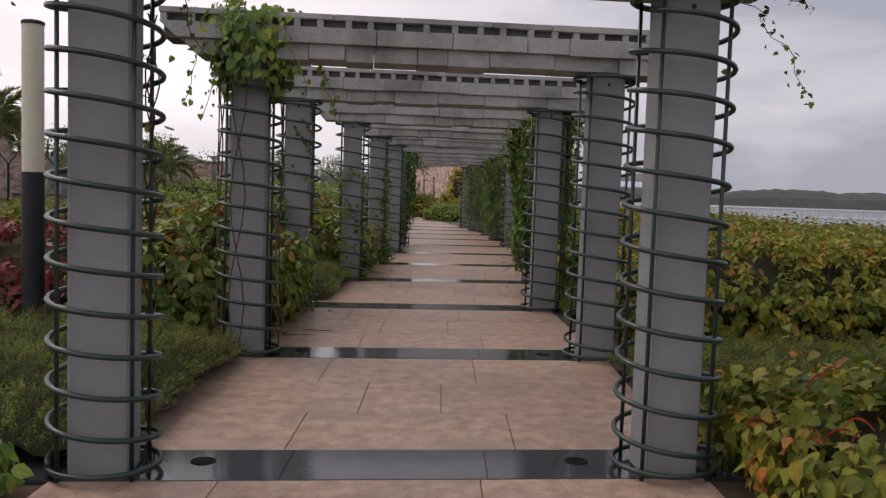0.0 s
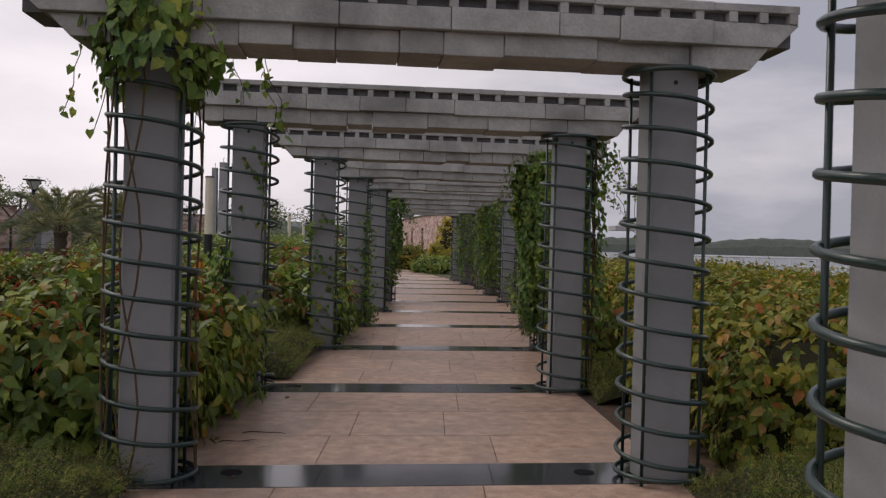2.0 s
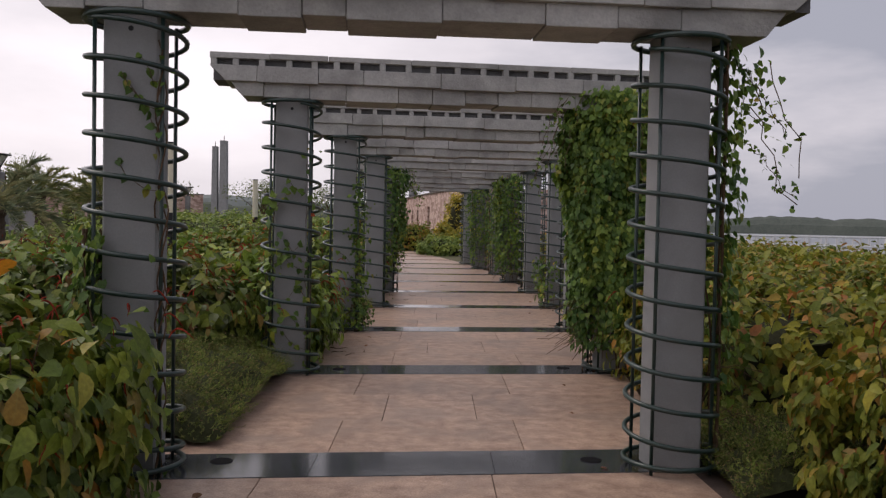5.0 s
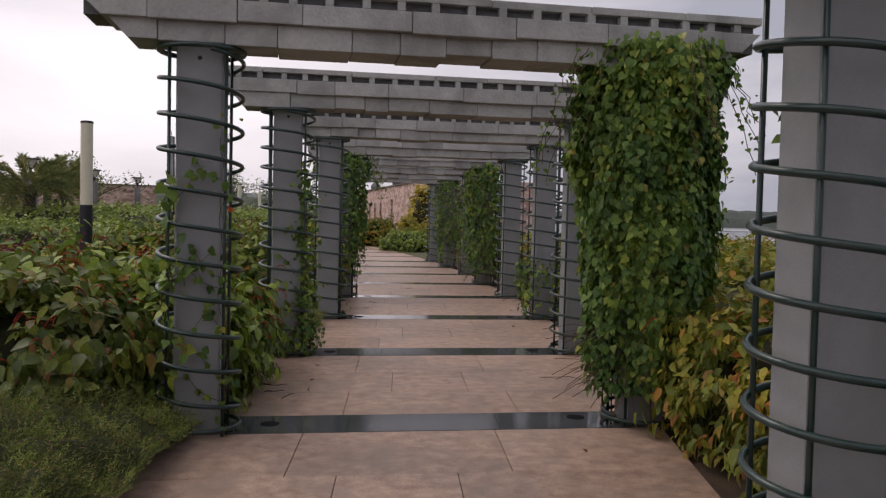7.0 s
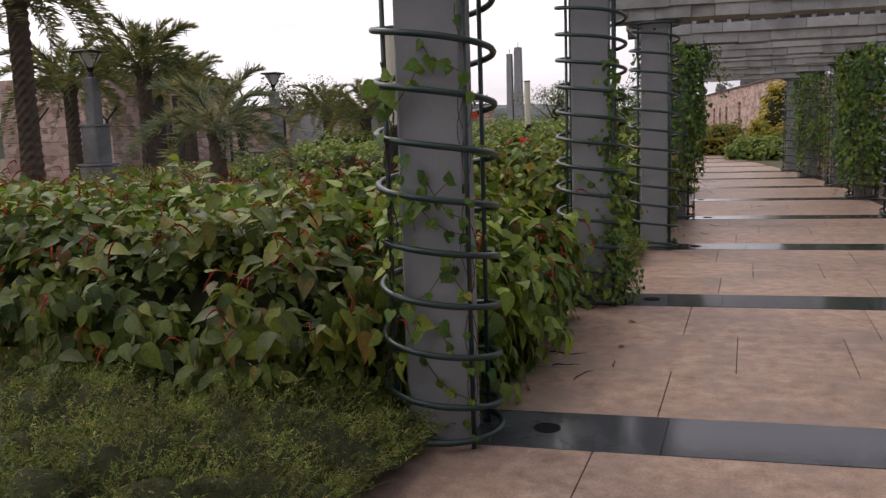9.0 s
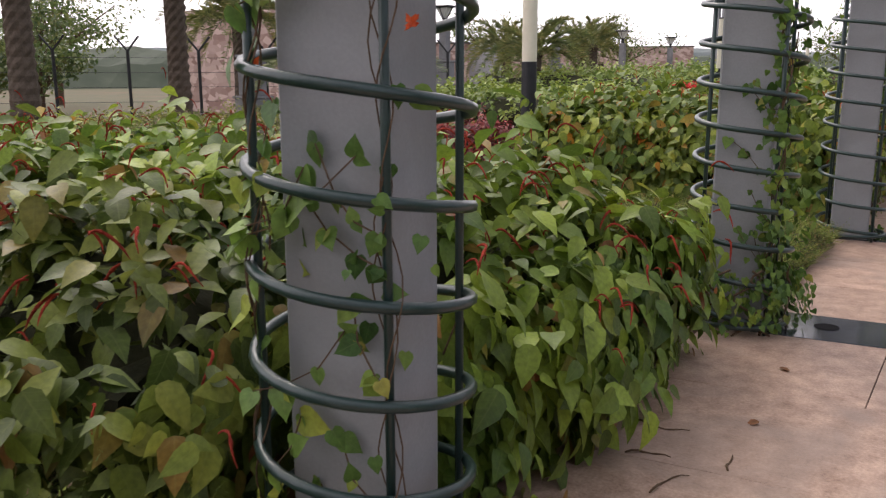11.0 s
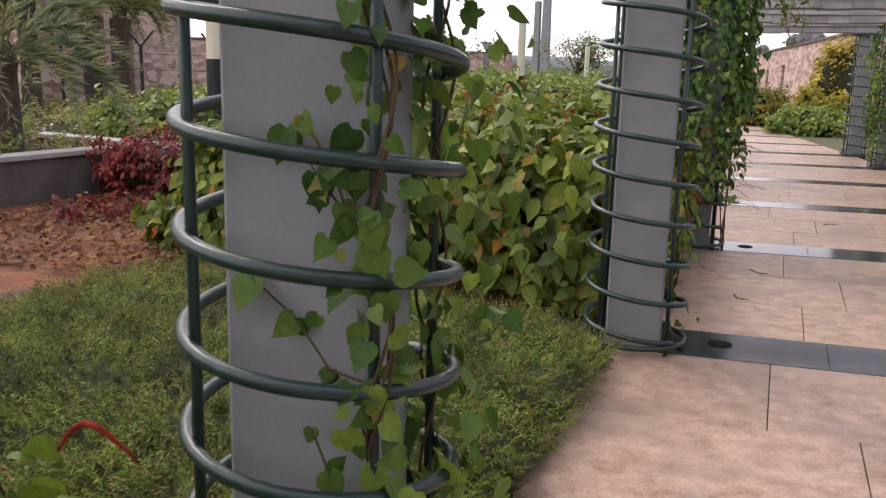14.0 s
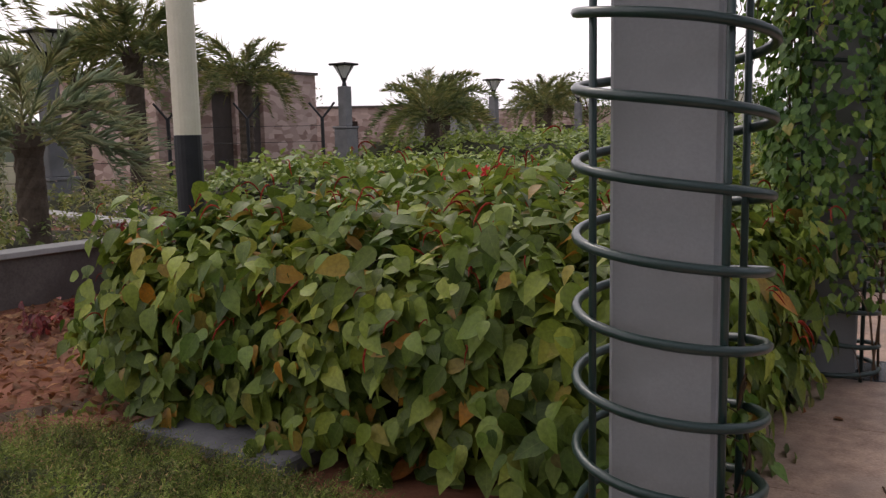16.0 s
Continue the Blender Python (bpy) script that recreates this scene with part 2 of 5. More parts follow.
def thing(name, m, label, category, group="", kind=""):
    ob = new(name)
    ob.empty_display_size = 0.2
    ob.matrix_basis = m
    return tagged(ob, label, category, group, kind)


# ---- the plan ----
TURN = 6.0                     # the arches stand this far askew, degrees
COL_W, COL_D, COL_H = 0.325, 0.27, 2.82
LEFT_X = [-1.66, -1.66, -1.79, -1.43, -1.26, -1.08, -1.08, -1.36, -1.52, -1.90, -2.23]     # front right corners
LEFT_Y = [4.47, 7.91, 11.34, 14.81, 18.27, 21.72, 25.17, 28.50, 31.80, 35.05, 38.25]
RIGHT_X = [1.24, 1.44, 1.32, 1.68, 1.87, 2.05, 1.98, 1.80, 1.68, 1.28, 0.95]               # front left corners
RIGHT_Y = [4.75, 8.16, 11.58, 15.20, 18.65, 22.10, 25.55, 28.88, 32.18, 35.43, 38.63]
CA, SA = math.cos(radians(TURN)), math.sin(radians(TURN))
LEFT = [(x - COL_W / 2 * CA - COL_D / 2 * SA, y - COL_W / 2 * SA + COL_D / 2 * CA) for x, y in zip(LEFT_X, LEFT_Y)]
RIGHT = [(x + COL_W / 2 * CA - COL_D / 2 * SA, y + COL_W / 2 * SA + COL_D / 2 * CA) for x, y in zip(RIGHT_X, RIGHT_Y)]
MID = [((a[0] + b[0]) / 2, (a[1] + b[1]) / 2) for a, b in zip(LEFT, RIGHT)]


def mid_x(y):
    """The walkway's middle at y."""
    return float(np.interp(y, [-6.0] + [m[1] for m in MID] + [46, 52], [-0.1] + [m[0] for m in MID] + [-1.9, -3.2]))


# ---- ground, lake, walkway bed ----
def make_ground():
    bm = bmesh.new()
    xs = [-900, -300, -120, -60, -30, -15, -8, -4, 0, 4, 8, 15, 17.8, 21.5]
    ys = [-600, -200, -60, -20, -8, 0, 6, 12, 18, 24, 30, 36, 44, 56, 75, 110, 170, 300, 700, 1600]
    grid = []
    for y in ys:
        row = []
        for x in xs:
            z = -0.03 - 0.45 * min(1, max(0, (x - 8) / 7))
            if x > 18:
                z = -4.0
            row.append(bm.verts.new((x, y, z)))
        grid.append(row)
    for a, b in zip(grid, grid[1:]):
        for i in range(len(xs) - 1):
            bm.faces.new((a[i], a[i + 1], b[i + 1], b[i]))
    return tagged(part("ground", bm, GROUND), "flat park ground with sparse grass and soil", "ground", kind="structure")


make_ground()


def water_mat():
    m = mat("lake_water", (0.10, 0.12, 0.14), (0.15, 0.17, 0.19), 0.02, 0.3, 0.0, 0.3, spec=0.5)
    nt = m.node_tree
    n = nt.nodes.new("ShaderNodeTexNoise")
    n.inputs["Scale"].default_value = 0.8
    geo = nt.nodes.new("ShaderNodeNewGeometry")
    nt.links.new(geo.outputs["Position"], n.inputs["Vector"])
    bp = nt.nodes.new("ShaderNodeBump")
    bp.inputs["Strength"].default_value, bp.inputs["Distance"].default_value = 0.2, 0.2
    nt.links.new(n.outputs["Fac"], bp.inputs["Height"])
    nt.links.new(bp.outputs["Normal"], nt.nodes["Principled BSDF"].inputs["Normal"])
    return m


bm = bmesh.new()
bm.faces.new([bm.verts.new(v) for v in ((20, -600, -2.6), (3500, -600, -2.6), (3500, 3000, -2.6), (20, 3000, -2.6))])
tagged(part("water", bm, water_mat()), "calm grey lake under an overcast sky", "lake", kind="structure")

# ---- arches: two rendered columns and a beam clad in stone blocks ----


def make_arch(seed, span):
    rnd = random.Random(seed)
    length = span + COL_W + 1.28
    arch = thing("pergola_arch", Matrix(), "grey pergola arch of two columns under a stone-clad beam", "pergola", "pergola arches")
    for sx in (-1, 1):
        col = part("column", chamfer_box(COL_W, COL_D, COL_H, 0.012), COLUMN, arch)
        col.location = (sx * span / 2, 0, COL_H / 2)
        bmh = bmesh.new()
        sweep(bmh, [(0, -COL_D / 2 - 0.003, 0), (0, -COL_D / 2 + 0.02, 0)], 0.016, 10)
        hole = part("drain_hole", bmh, BLACK, col, "small dark drain hole near the column top")
        hole.location = (0, 0, COL_H / 2 - 0.11)
    # beam core, darker than the blocks, seen between the niche posts
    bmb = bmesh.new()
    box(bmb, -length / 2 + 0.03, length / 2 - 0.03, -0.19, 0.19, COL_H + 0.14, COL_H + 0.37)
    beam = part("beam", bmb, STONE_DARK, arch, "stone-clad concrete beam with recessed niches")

    def course(half, z0, z1, depth, lo, hi, jitter, name, slope=0.0):
        x = -half
        while x < half - 0.02:
            w = rnd.uniform(lo, hi)
            if half - (x + w) < lo * 0.7:
                w = half - x
            d = depth + rnd.uniform(-jitter, jitter)
            drop = rnd.uniform(0, jitter * 0.8)
            bmc = chamfer_box(w - 0.004, d, z1 - z0 - 0.003 + drop, 0.0045)
            for sgn, at_end in ((-1, x < -half + 0.01), (1, x + w > half - 0.01)):
                if slope and at_end:
                    for v in bmc.verts:
                        if v.co.x * sgn > w / 2 - 0.012 and v.co.z < 0:
                            v.co.x -= sgn * slope
            b = part(name, bmc, STONE, beam)
            b.location = (x + w / 2, rnd.uniform(-jitter, jitter) * 0.3, (z0 + z1) / 2 - drop / 2)
            x += w
    course(length / 2 - 0.19, COL_H, COL_H + 0.14, 0.42, 0.26, 0.66, 0.04, "stone_block", 0.13)
    course(length / 2, COL_H + 0.14, COL_H + 0.285, 0.53, 0.4, 1.0, 0.026, "stone_block", 0.15)
    course(length / 2, COL_H + 0.358, COL_H + 0.41, 0.53, 0.5, 1.1, 0.015, "cap_slab")
    x = -length / 2 + 0.04
    post = None
    while x < length / 2:
        if post is None:
            post = part("niche_post", chamfer_box(0.06, 0.515, 0.075, 0.004), STONE, beam)
            o = post
        else:
            o = new("niche_post", post.data)
            o.parent = beam
        o.location = (x, 0, COL_H + 0.3215)
        x += rnd.uniform(0.2, 0.27)
    return arch


for i, (a, b) in enumerate(zip(LEFT, RIGHT)):
    arch = make_arch(3 + 5 * i, math.hypot(b[0] - a[0], b[1] - a[1]))
    arch.matrix_basis = pose(*MID[i], 0, 0, 0, math.degrees(math.atan2(b[1] - a[1], b[0] - a[0])))

# ---- spiral trellises round the columns ----
RING = 0.296
# for each coil, the height at which it crosses the front of its column, and its rise per turn
COIL = [(2.50, 0.2235), (2.54, 0.2235), (2.50, 0.229), (2.52, 0.252), (2.536, 0.2205), (2.422, 0.231)] + [(2.5, 0.2235)] * 5
COIL += [(2.417, 0.2235), (2.588, 0.2225), (2.442, 0.2255)] + [(2.5, 0.2235), (2.46, 0.2235), (2.54, 0.2235), (2.5, 0.2235)] * 2


def make_trellis(front, rise):
    tr = thing("spiral_trellis", Matrix(), "dark green steel spiral trellis round a column", "trellis", "spiral trellises")
    bm = bmesh.new()
    pts = []
    a = 0.0
    while True:
        # turns downwards anticlockwise; a is counted from the front
        z = front + rise * 1.15 - a / math.tau * rise
        if z < 0.07:
            break
        if z < COL_H - 0.06:
            th_a = -math.pi / 2 - radians(TURN) + a - 1.15 * math.tau
            pts.append((RING * math.cos(th_a), RING * math.sin(th_a), z))
        a += math.tau / 32
    sweep(bm, pts, 0.0165, 7)
    part("coil", bm, PIPE, tr, smooth=True)
    for z, name in ((COL_H - 0.045, "top_ring"), (0.055, "bottom_ring")):
        bm = bmesh.new()
        ring = [(0.3 * math.cos(a), 0.3 * math.sin(a), z) for a in np.linspace(0, math.tau, 41)]
        sweep(bm, ring, 0.019 if name == "top_ring" else 0.0165, 8, cap=False)
        part(name, bm, PIPE, tr, smooth=True)
    for k in range(4):
        a = radians(45 + 90 * k)
        bm = bmesh.new()
        sweep(bm, [(0.276 * math.cos(a), 0.276 * math.sin(a), 0.0), (0.276 * math.cos(a), 0.276 * math.sin(a), COL_H - 0.03)], 0.0125, 8)
        part("rod", bm, PIPE, tr, smooth=True)
    return tr


for (x, y), front in zip(LEFT + RIGHT, COIL):
    make_trellis(*front).matrix_basis = pose(x, y, 0.0, 0, 0, TURN)

# ---- foliage tools ----
LEAF_BIG = (np.array([(0, 0, 0), (.3, 0, 0), (.6, 0, -.03), (.82, 0, -.1), (1, 0, -.22), (.14, .26, .05), (.42, .36, .07), (.74, .18, -.02), (.14, -.26, .05), (.42, -.36, .07), (.74, -.18, -.02)], float),
            [(0, 5, 1), (1, 5, 6, 2), (2, 6, 7, 3), (3, 7, 4), (0, 1, 8), (1, 2, 9, 8), (2, 3, 10, 9), (3, 4, 10)])


def fine_leaf():
    """An ovate leaf with a drawn-out tip, folded along the midrib."""
    prof = ((0.04, 0.16), (0.22, 0.30), (0.52, 0.29), (0.8, 0.135))
    v = [(0, 0, 0)] + [(u, 0, -0.24 * u * u) for u, w in prof] + [(1.03, 0, -0.27)]
    k = len(prof)
    for sgn in (1, -1):
        v += [(u, sgn * w, -0.24 * u * u + 0.22 * w) for u, w in prof]
    f = []
    for base, flip in ((k + 2, False), (2 * k + 2, True)):
        faces = [(0, base, 1)] + [(i + 1, base + i, base + i + 1, i + 2) for i in range(k - 1)] + [(k, base + k - 1, k + 1)]
        f += [q[::-1] if flip else q for q in faces]
    return np.array(v, float), f


LEAF_FINE = fine_leaf()
LEAF_HEART = (np.array([(0, 0, 0), (.5, 0, -.03), (1, 0, -.2), (-.12, .3, .02), (.28, .46, .06), (.68, .24, -.03), (-.12, -.3, .02), (.28, -.46, .06), (.68, -.24, -.03)], float),
              [(0, 3, 4, 1), (1, 4, 5, 2), (0, 1, 7, 6), (1, 2, 8, 7)])

def fine_heart():
    """A heart-shaped leaf with a pointed tip."""
    prof = ((-0.10, 0.22), (0.06, 0.41), (0.26, 0.46), (0.5, 0.36), (0.74, 0.19), (0.9, 0.06))
    k = len(prof)
    v = [(0, 0, 0)] + [(max(u, 0.03) , 0, -0.2 * u * u) for u, w in prof] + [(1.02, 0, -0.22)]
    for sgn in (1, -1):
        v += [(u, sgn * w, -0.2 * u * u + 0.16 * w) for u, w in prof]
    f = []
    for base, flip in ((k + 2, False), (2 * k + 2, True)):
        faces = [(0, base, 1)] + [(i + 1, base + i, base + i + 1, i + 2) for i in range(k - 1)] + [(k, base + k - 1, k + 1)]
        f += [q[::-1] if flip else q for q in faces]
    return np.array(v, float), f


HEART_FINE = fine_heart()
LEAF_SMALL = (np.array([(0, 0, 0), (.45, .29, .07), (1, 0, -.12), (.45, -.29, .07)], float), [(0, 1, 2), (0, 2, 3)])
LEAF_MID = (np.array([(0, 0, 0), (.5, 0, -.05), (1, 0, -.24), (.2, .27, .05), (.6, .25, .0), (.2, -.27, .05), (.6, -.25, .0)], float), [(0, 3, 1), (1, 3, 4), (1, 4, 2), (0, 1, 5), (1, 6, 5), (1, 2, 6)])
LEAF_NEEDLE = (np.array([(0, .13, 0), (0, -.13, 0), (1, 0, -.06)], float), [(0, 1, 2)])
LEAF_THIN = (np.array([(0, 0, 0), (.4, .11, .03), (1, 0, -.05), (.4, -.11, .03)], float), [(0, 1, 2), (0, 2, 3)])


def unit(a):
    return a / (np.linalg.norm(a, axis=-1, keepdims=True) + 1e-9)


def leaf_mesh(name, shape, pts, normals, tips, sizes):
    """Many leaves as one mesh."""
    tv, tf = shape
    n = unit(normals)
    t = unit(tips - n * np.sum(tips * n, 1, keepdims=True))
    b = np.cross(n, t)
    co = pts[:, None, :] + sizes[:, None, None] * (tv[None, :, 0, None] * t[:, None] + tv[None, :, 1, None] * b[:, None] + tv[None, :, 2, None] * n[:, None])
    k, nv = len(pts), len(tv)
    loops = np.concatenate([np.array(f) for f in tf])
    tot = np.array([len(f) for f in tf])
    off = np.arange(k) * nv
    me = bpy.data.meshes.new(name)
    me.vertices.add(k * nv)
    me.vertices.foreach_set("co", co.reshape(-1).astype(np.float32))
    li = (off[:, None] + loops[None]).reshape(-1)
    lt = np.tile(tot, k)
    me.loops.add(len(li))
    me.loops.foreach_set("vertex_index", li.astype(np.int32))
    me.polygons.add(len(lt))
    me.polygons.foreach_set("loop_start", np.concatenate([[0], np.cumsum(lt)[:-1]]).astype(np.int32))
    me.polygons.foreach_set("loop_total", lt.astype(np.int32))
    me.polygons.foreach_set("use_smooth", np.ones(len(lt), bool))
    uv = me.uv_layers.new(name="blade")
    flat = np.tile(tv[loops][:, :2], (k, 1)) + np.array([0.0, 0.5])
    uv.data.foreach_set("uv", flat.reshape(-1).astype(np.float32))
    me.update(calc_edges=True)
    return me


def wobble(x, y, s, seed=0.0):
    return np.array([noise.noise((a * s, b * s, seed)) for a, b in zip(np.atleast_1d(x), np.atleast_1d(y))])


HEDGE_LEAF = leaf_mat("shrub_leaf", [(0.0, (0.056, 0.094, 0.018)), (0.35, (0.118, 0.182, 0.03)), (0.7, (0.185, 0.265, 0.046)), (0.88, (0.26, 0.325, 0.06)), (0.955, (0.24, 0.175, 0.043)), (0.99, (0.46, 0.22, 0.025)), (1.0, (0.28, 0.08, 0.035))], spec=0.3)
HEDGE_YELLOW = leaf_mat("yellowed_shrub_leaf", [(0.0, (0.09, 0.13, 0.022)), (0.4, (0.18, 0.22, 0.032)), (0.75, (0.28, 0.285, 0.045)), (0.92, (0.33, 0.23, 0.055)), (1.0, (0.36, 0.13, 0.045))], spec=0.25)
LIME_LEAF = leaf_mat("bright_hedge_leaf", [(0.0, (0.120, 0.195, 0.038)), (0.6, (0.210, 0.300, 0.060)), (1.0, (0.285, 0.375, 0.090))])
HEDGE_FRESH = leaf_mat("fresh_shrub_leaf", [(0.0, (0.06, 0.106, 0.018)), (0.35, (0.128, 0.203, 0.03)), (0.7, (0.202, 0.305, 0.046)), (0.9, (0.27, 0.39, 0.062)), (0.975, (0.25, 0.19, 0.045)), (1.0, (0.26, 0.09, 0.04))], spec=0.35)
HEDGE_BROWN = leaf_mat("bronzed_shrub_leaf", [(0.0, (0.042, 0.068, 0.014)), (0.35, (0.09, 0.135, 0.024)), (0.7, (0.15, 0.205, 0.04)), (0.9, (0.21, 0.25, 0.055)), (0.965, (0.17, 0.125, 0.035)), (1.0, (0.22, 0.09, 0.04))], spec=0.35)
VINE_LEAF = leaf_mat("vine_leaf", [(0.0, (0.045, 0.11, 0.024)), (0.6, (0.115, 0.215, 0.043)), (0.93, (0.205, 0.31, 0.06)), (0.975, (0.25, 0.30, 0.06)), (1.0, (0.36, 0.29, 0.08))], spec=0.3)
VINE_LIGHT = leaf_mat("young_vine_leaf", [(0.0, (0.095, 0.189, 0.041)), (0.7, (0.176, 0.297, 0.068)), (1.0, (0.324, 0.378, 0.068))])
HEATH_LEAF = leaf_mat("heath_sprig", [(0.0, (0.08, 0.118, 0.036)), (0.5, (0.15, 0.2, 0.062)), (0.85, (0.25, 0.29, 0.11)), (0.93, (0.34, 0.25, 0.15)), (1.0, (0.33, 0.19, 0.165))], rough=0.6, spec=0.15, dull=(0.5, 0.42, 0.45), lush=(1.65, 1.68, 1.1), patch=5.0)
RED_LEAF = leaf_mat("red_shrub_leaf", [(0.0, (0.098, 0.017, 0.025)), (0.6, (0.224, 0.035, 0.042)), (1.0, (0.336, 0.070, 0.063))])
FLOWER_LEAF = leaf_mat("flower_bed_leaf", [(0.0, (0.16, 0.21, 0.06)), (0.6, (0.27, 0.30, 0.09)), (0.9, (0.36, 0.36, 0.14)), (0.94, (0.6, 0.42, 0.46)), (1.0, (0.72, 0.58, 0.60))], spec=0.2)
TREE_LEAF = leaf_mat("tree_leaf", [(0.0, (0.054, 0.099, 0.032)), (0.6, (0.108, 0.162, 0.050)), (1.0, (0.180, 0.216, 0.072))])
YELLOW_BUSH = leaf_mat("golden_bush_leaf", [(0.0, (0.208, 0.221, 0.033)), (0.5, (0.390, 0.338, 0.039)), (1.0, (0.546, 0.429, 0.052))])
PALM_LEAF = leaf_mat("palm_leaflet", [(0.0, (0.15, 0.20, 0.08)), (0.6, (0.25, 0.30, 0.13)), (1.0, (0.38, 0.36, 0.19))], rough=0.4, trans=0.4)
# Twig tone taken near black: the shade inside the shrubs is painted in.
CORE = mat("shaded_inner_twigs", (0.018, 0.022, 0.009), (0.05, 0.048, 0.022), 14, 0.95, 0.6, 60)
STEM = mat("brown_stem", (0.06, 0.035, 0.02), (0.13, 0.08, 0.045), 20, 0.85, 0.3, 90)
CATKIN = mat("crimson_catkin", (0.20, 0.022, 0.014), (0.44, 0.06, 0.034), 60, 0.9, 1.0, 260, rnd=0.3, spec=0.15)
TRUNK = mat("palm_bark", (0.055, 0.04, 0.028), (0.13, 0.10, 0.075), 8, 0.95, 0.8, 40)


def catkin_mesh(bend, L):
    """A furry spike that rises a little and then hangs."""
    bm = bmesh.new()
    pts = [(L * u * 0.75, 0.012 * math.sin(u * 5), L * (bend * u - 1.2 * u * u)) for u in np.linspace(0, 1, 9)]
    sweep(bm, pts, [0.002, 0.0042, 0.0052, 0.006, 0.005, 0.0062, 0.0052, 0.0042, 0.0015], 7)
    for v in bm.verts:
        v.co += Vector((noise.noise(v.co * 190), noise.noise(v.co * 190 + Vector((5, 0, 0))), noise.noise(v.co * 190 + Vector((0, 7, 0))))) * 0.0026
    me = bpy.data.meshes.new("catkin")
    bm.to_mesh(me)
    bm.free()
    me.materials.append(CATKIN)
    return me


CATKINS = [catkin_mesh(0.5, 0.14), catkin_mesh(0.85, 0.17), catkin_mesh(0.2, 0.13), catkin_mesh(1.05, 0.19)]


def joined(name, pieces):
    """Many placed copies of small meshes as one mesh."""
    verts, faces = [], []
    for me, m in pieces:
        base = len(verts)
        verts += [tuple(m @ v.co) for v in me.vertices]
        faces += [tuple(i + base for i in p.vertices) for p in me.polygons]
    out = bpy.data.meshes.new(name)
    out.from_pydata(verts, [], faces)
    return out



def hedge(label, x0, x1, y0, y1, h, n, seed, lmat=HEDGE_LEAF, shape=LEAF_BIG, size=0.12, near_leaves=0, near=None, catkins=0, stems=0, edge=0.72, shoots=0.2, name="shrub", group="shrubs along the walkway", category="shrub", base=0.0):
    """A clipped mass of shrubs: a dark inside, leaves lying on the top and hanging down the sides."""
    rng = np.random.default_rng(seed)
    th = thing(name, pose((x0 + x1) / 2, (y0 + y1) / 2, base), label, category, group)
    w, d = x1 - x0, y1 - y0

    def top(x, y):
        dist = np.minimum(np.minimum(x + w / 2, w / 2 - x), np.minimum(y + d / 2, d / 2 - y))
        s = np.clip(dist / 0.55, 0, 1)
        s = s * s * (3 - 2 * s)
        return h * (edge + (1 - edge) * s) + 0.17 * h * wobble(x, y, 1.1, seed) + 0.13 * h * wobble(x, y, 3.2, seed + 3)
    # inside: a sheet whose near-black colour stands for shade among the leaves
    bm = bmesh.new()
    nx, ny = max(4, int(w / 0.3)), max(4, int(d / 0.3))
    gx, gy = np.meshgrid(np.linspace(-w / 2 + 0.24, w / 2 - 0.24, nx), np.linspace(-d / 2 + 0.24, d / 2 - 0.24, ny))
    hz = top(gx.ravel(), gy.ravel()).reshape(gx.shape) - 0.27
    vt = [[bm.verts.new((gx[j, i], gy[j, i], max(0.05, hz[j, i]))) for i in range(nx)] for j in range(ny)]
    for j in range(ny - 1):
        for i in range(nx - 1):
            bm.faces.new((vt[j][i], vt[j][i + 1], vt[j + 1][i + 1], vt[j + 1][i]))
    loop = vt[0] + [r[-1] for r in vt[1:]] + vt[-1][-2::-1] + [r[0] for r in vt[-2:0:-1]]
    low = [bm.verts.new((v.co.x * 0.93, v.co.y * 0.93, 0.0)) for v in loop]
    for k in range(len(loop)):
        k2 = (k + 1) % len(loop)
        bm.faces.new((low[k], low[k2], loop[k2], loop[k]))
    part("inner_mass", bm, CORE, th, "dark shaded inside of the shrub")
    # leaves sit on short shoots that stand out of the top and hang from the sides
    per = 7
    m = n // per
    top_area, side_area = w * d, 2 * (w + d) * h * 0.85
    mt = int(m * top_area / (top_area + side_area))
    ns = m - mt
    x, y = rng.uniform(-w / 2, w / 2, mt), rng.uniform(-d / 2, d / 2, mt)
    base_t = np.stack([x, y, top(x, y) - 0.14 - np.abs(rng.normal(0, 0.05, mt))], 1)
    dir_t = np.stack([rng.normal(0, 0.5, mt) + 0.8 * x / w, rng.normal(0, 0.5, mt) + 0.8 * y / d, np.ones(mt)], 1)
    s = rng.uniform(0, 2 * (w + d), ns)
    px = np.where(s < w, s - w / 2, np.where(s < w + d, w / 2, np.where(s < 2 * w + d, w / 2 - (s - w - d), -w / 2)))
    py = np.where(s < w, -d / 2, np.where(s < w + d, s - w - d / 2, np.where(s < 2 * w + d, d / 2, d / 2 - (s - 2 * w - d))))
    ox = np.where(s < w, 0, np.where(s < w + d, 1, np.where(s < 2 * w + d, 0, -1)))
    oy = np.where(s < w, -1, np.where(s < w + d, 0, np.where(s < 2 * w + d, 1, 0)))
    zz = rng.uniform(0.03, 0.97, ns) ** 0.9 * top(px * 0.97, py * 0.97)
    push = 0.16 * wobble(px * 2 + zz * 1.7, py * 2 + zz, 1.0, seed + 9) + rng.normal(0, 0.05, ns) - 0.12 + 0.10 * np.sin(np.clip(zz / h, 0, 1) * 3.0)
    push = np.maximum(push, -0.17)
    base_s = np.stack([px + ox * push, py + oy * push, zz], 1)
    dir_s = np.stack([ox * 0.9 + rng.normal(0, 0.45, ns), oy * 0.9 + rng.normal(0, 0.45, ns), rng.uniform(-0.5, 0.9, ns)], 1)
    base_a = np.concatenate([base_t, base_s])
    dir_a = unit(np.concatenate([dir_t, dir_s]))
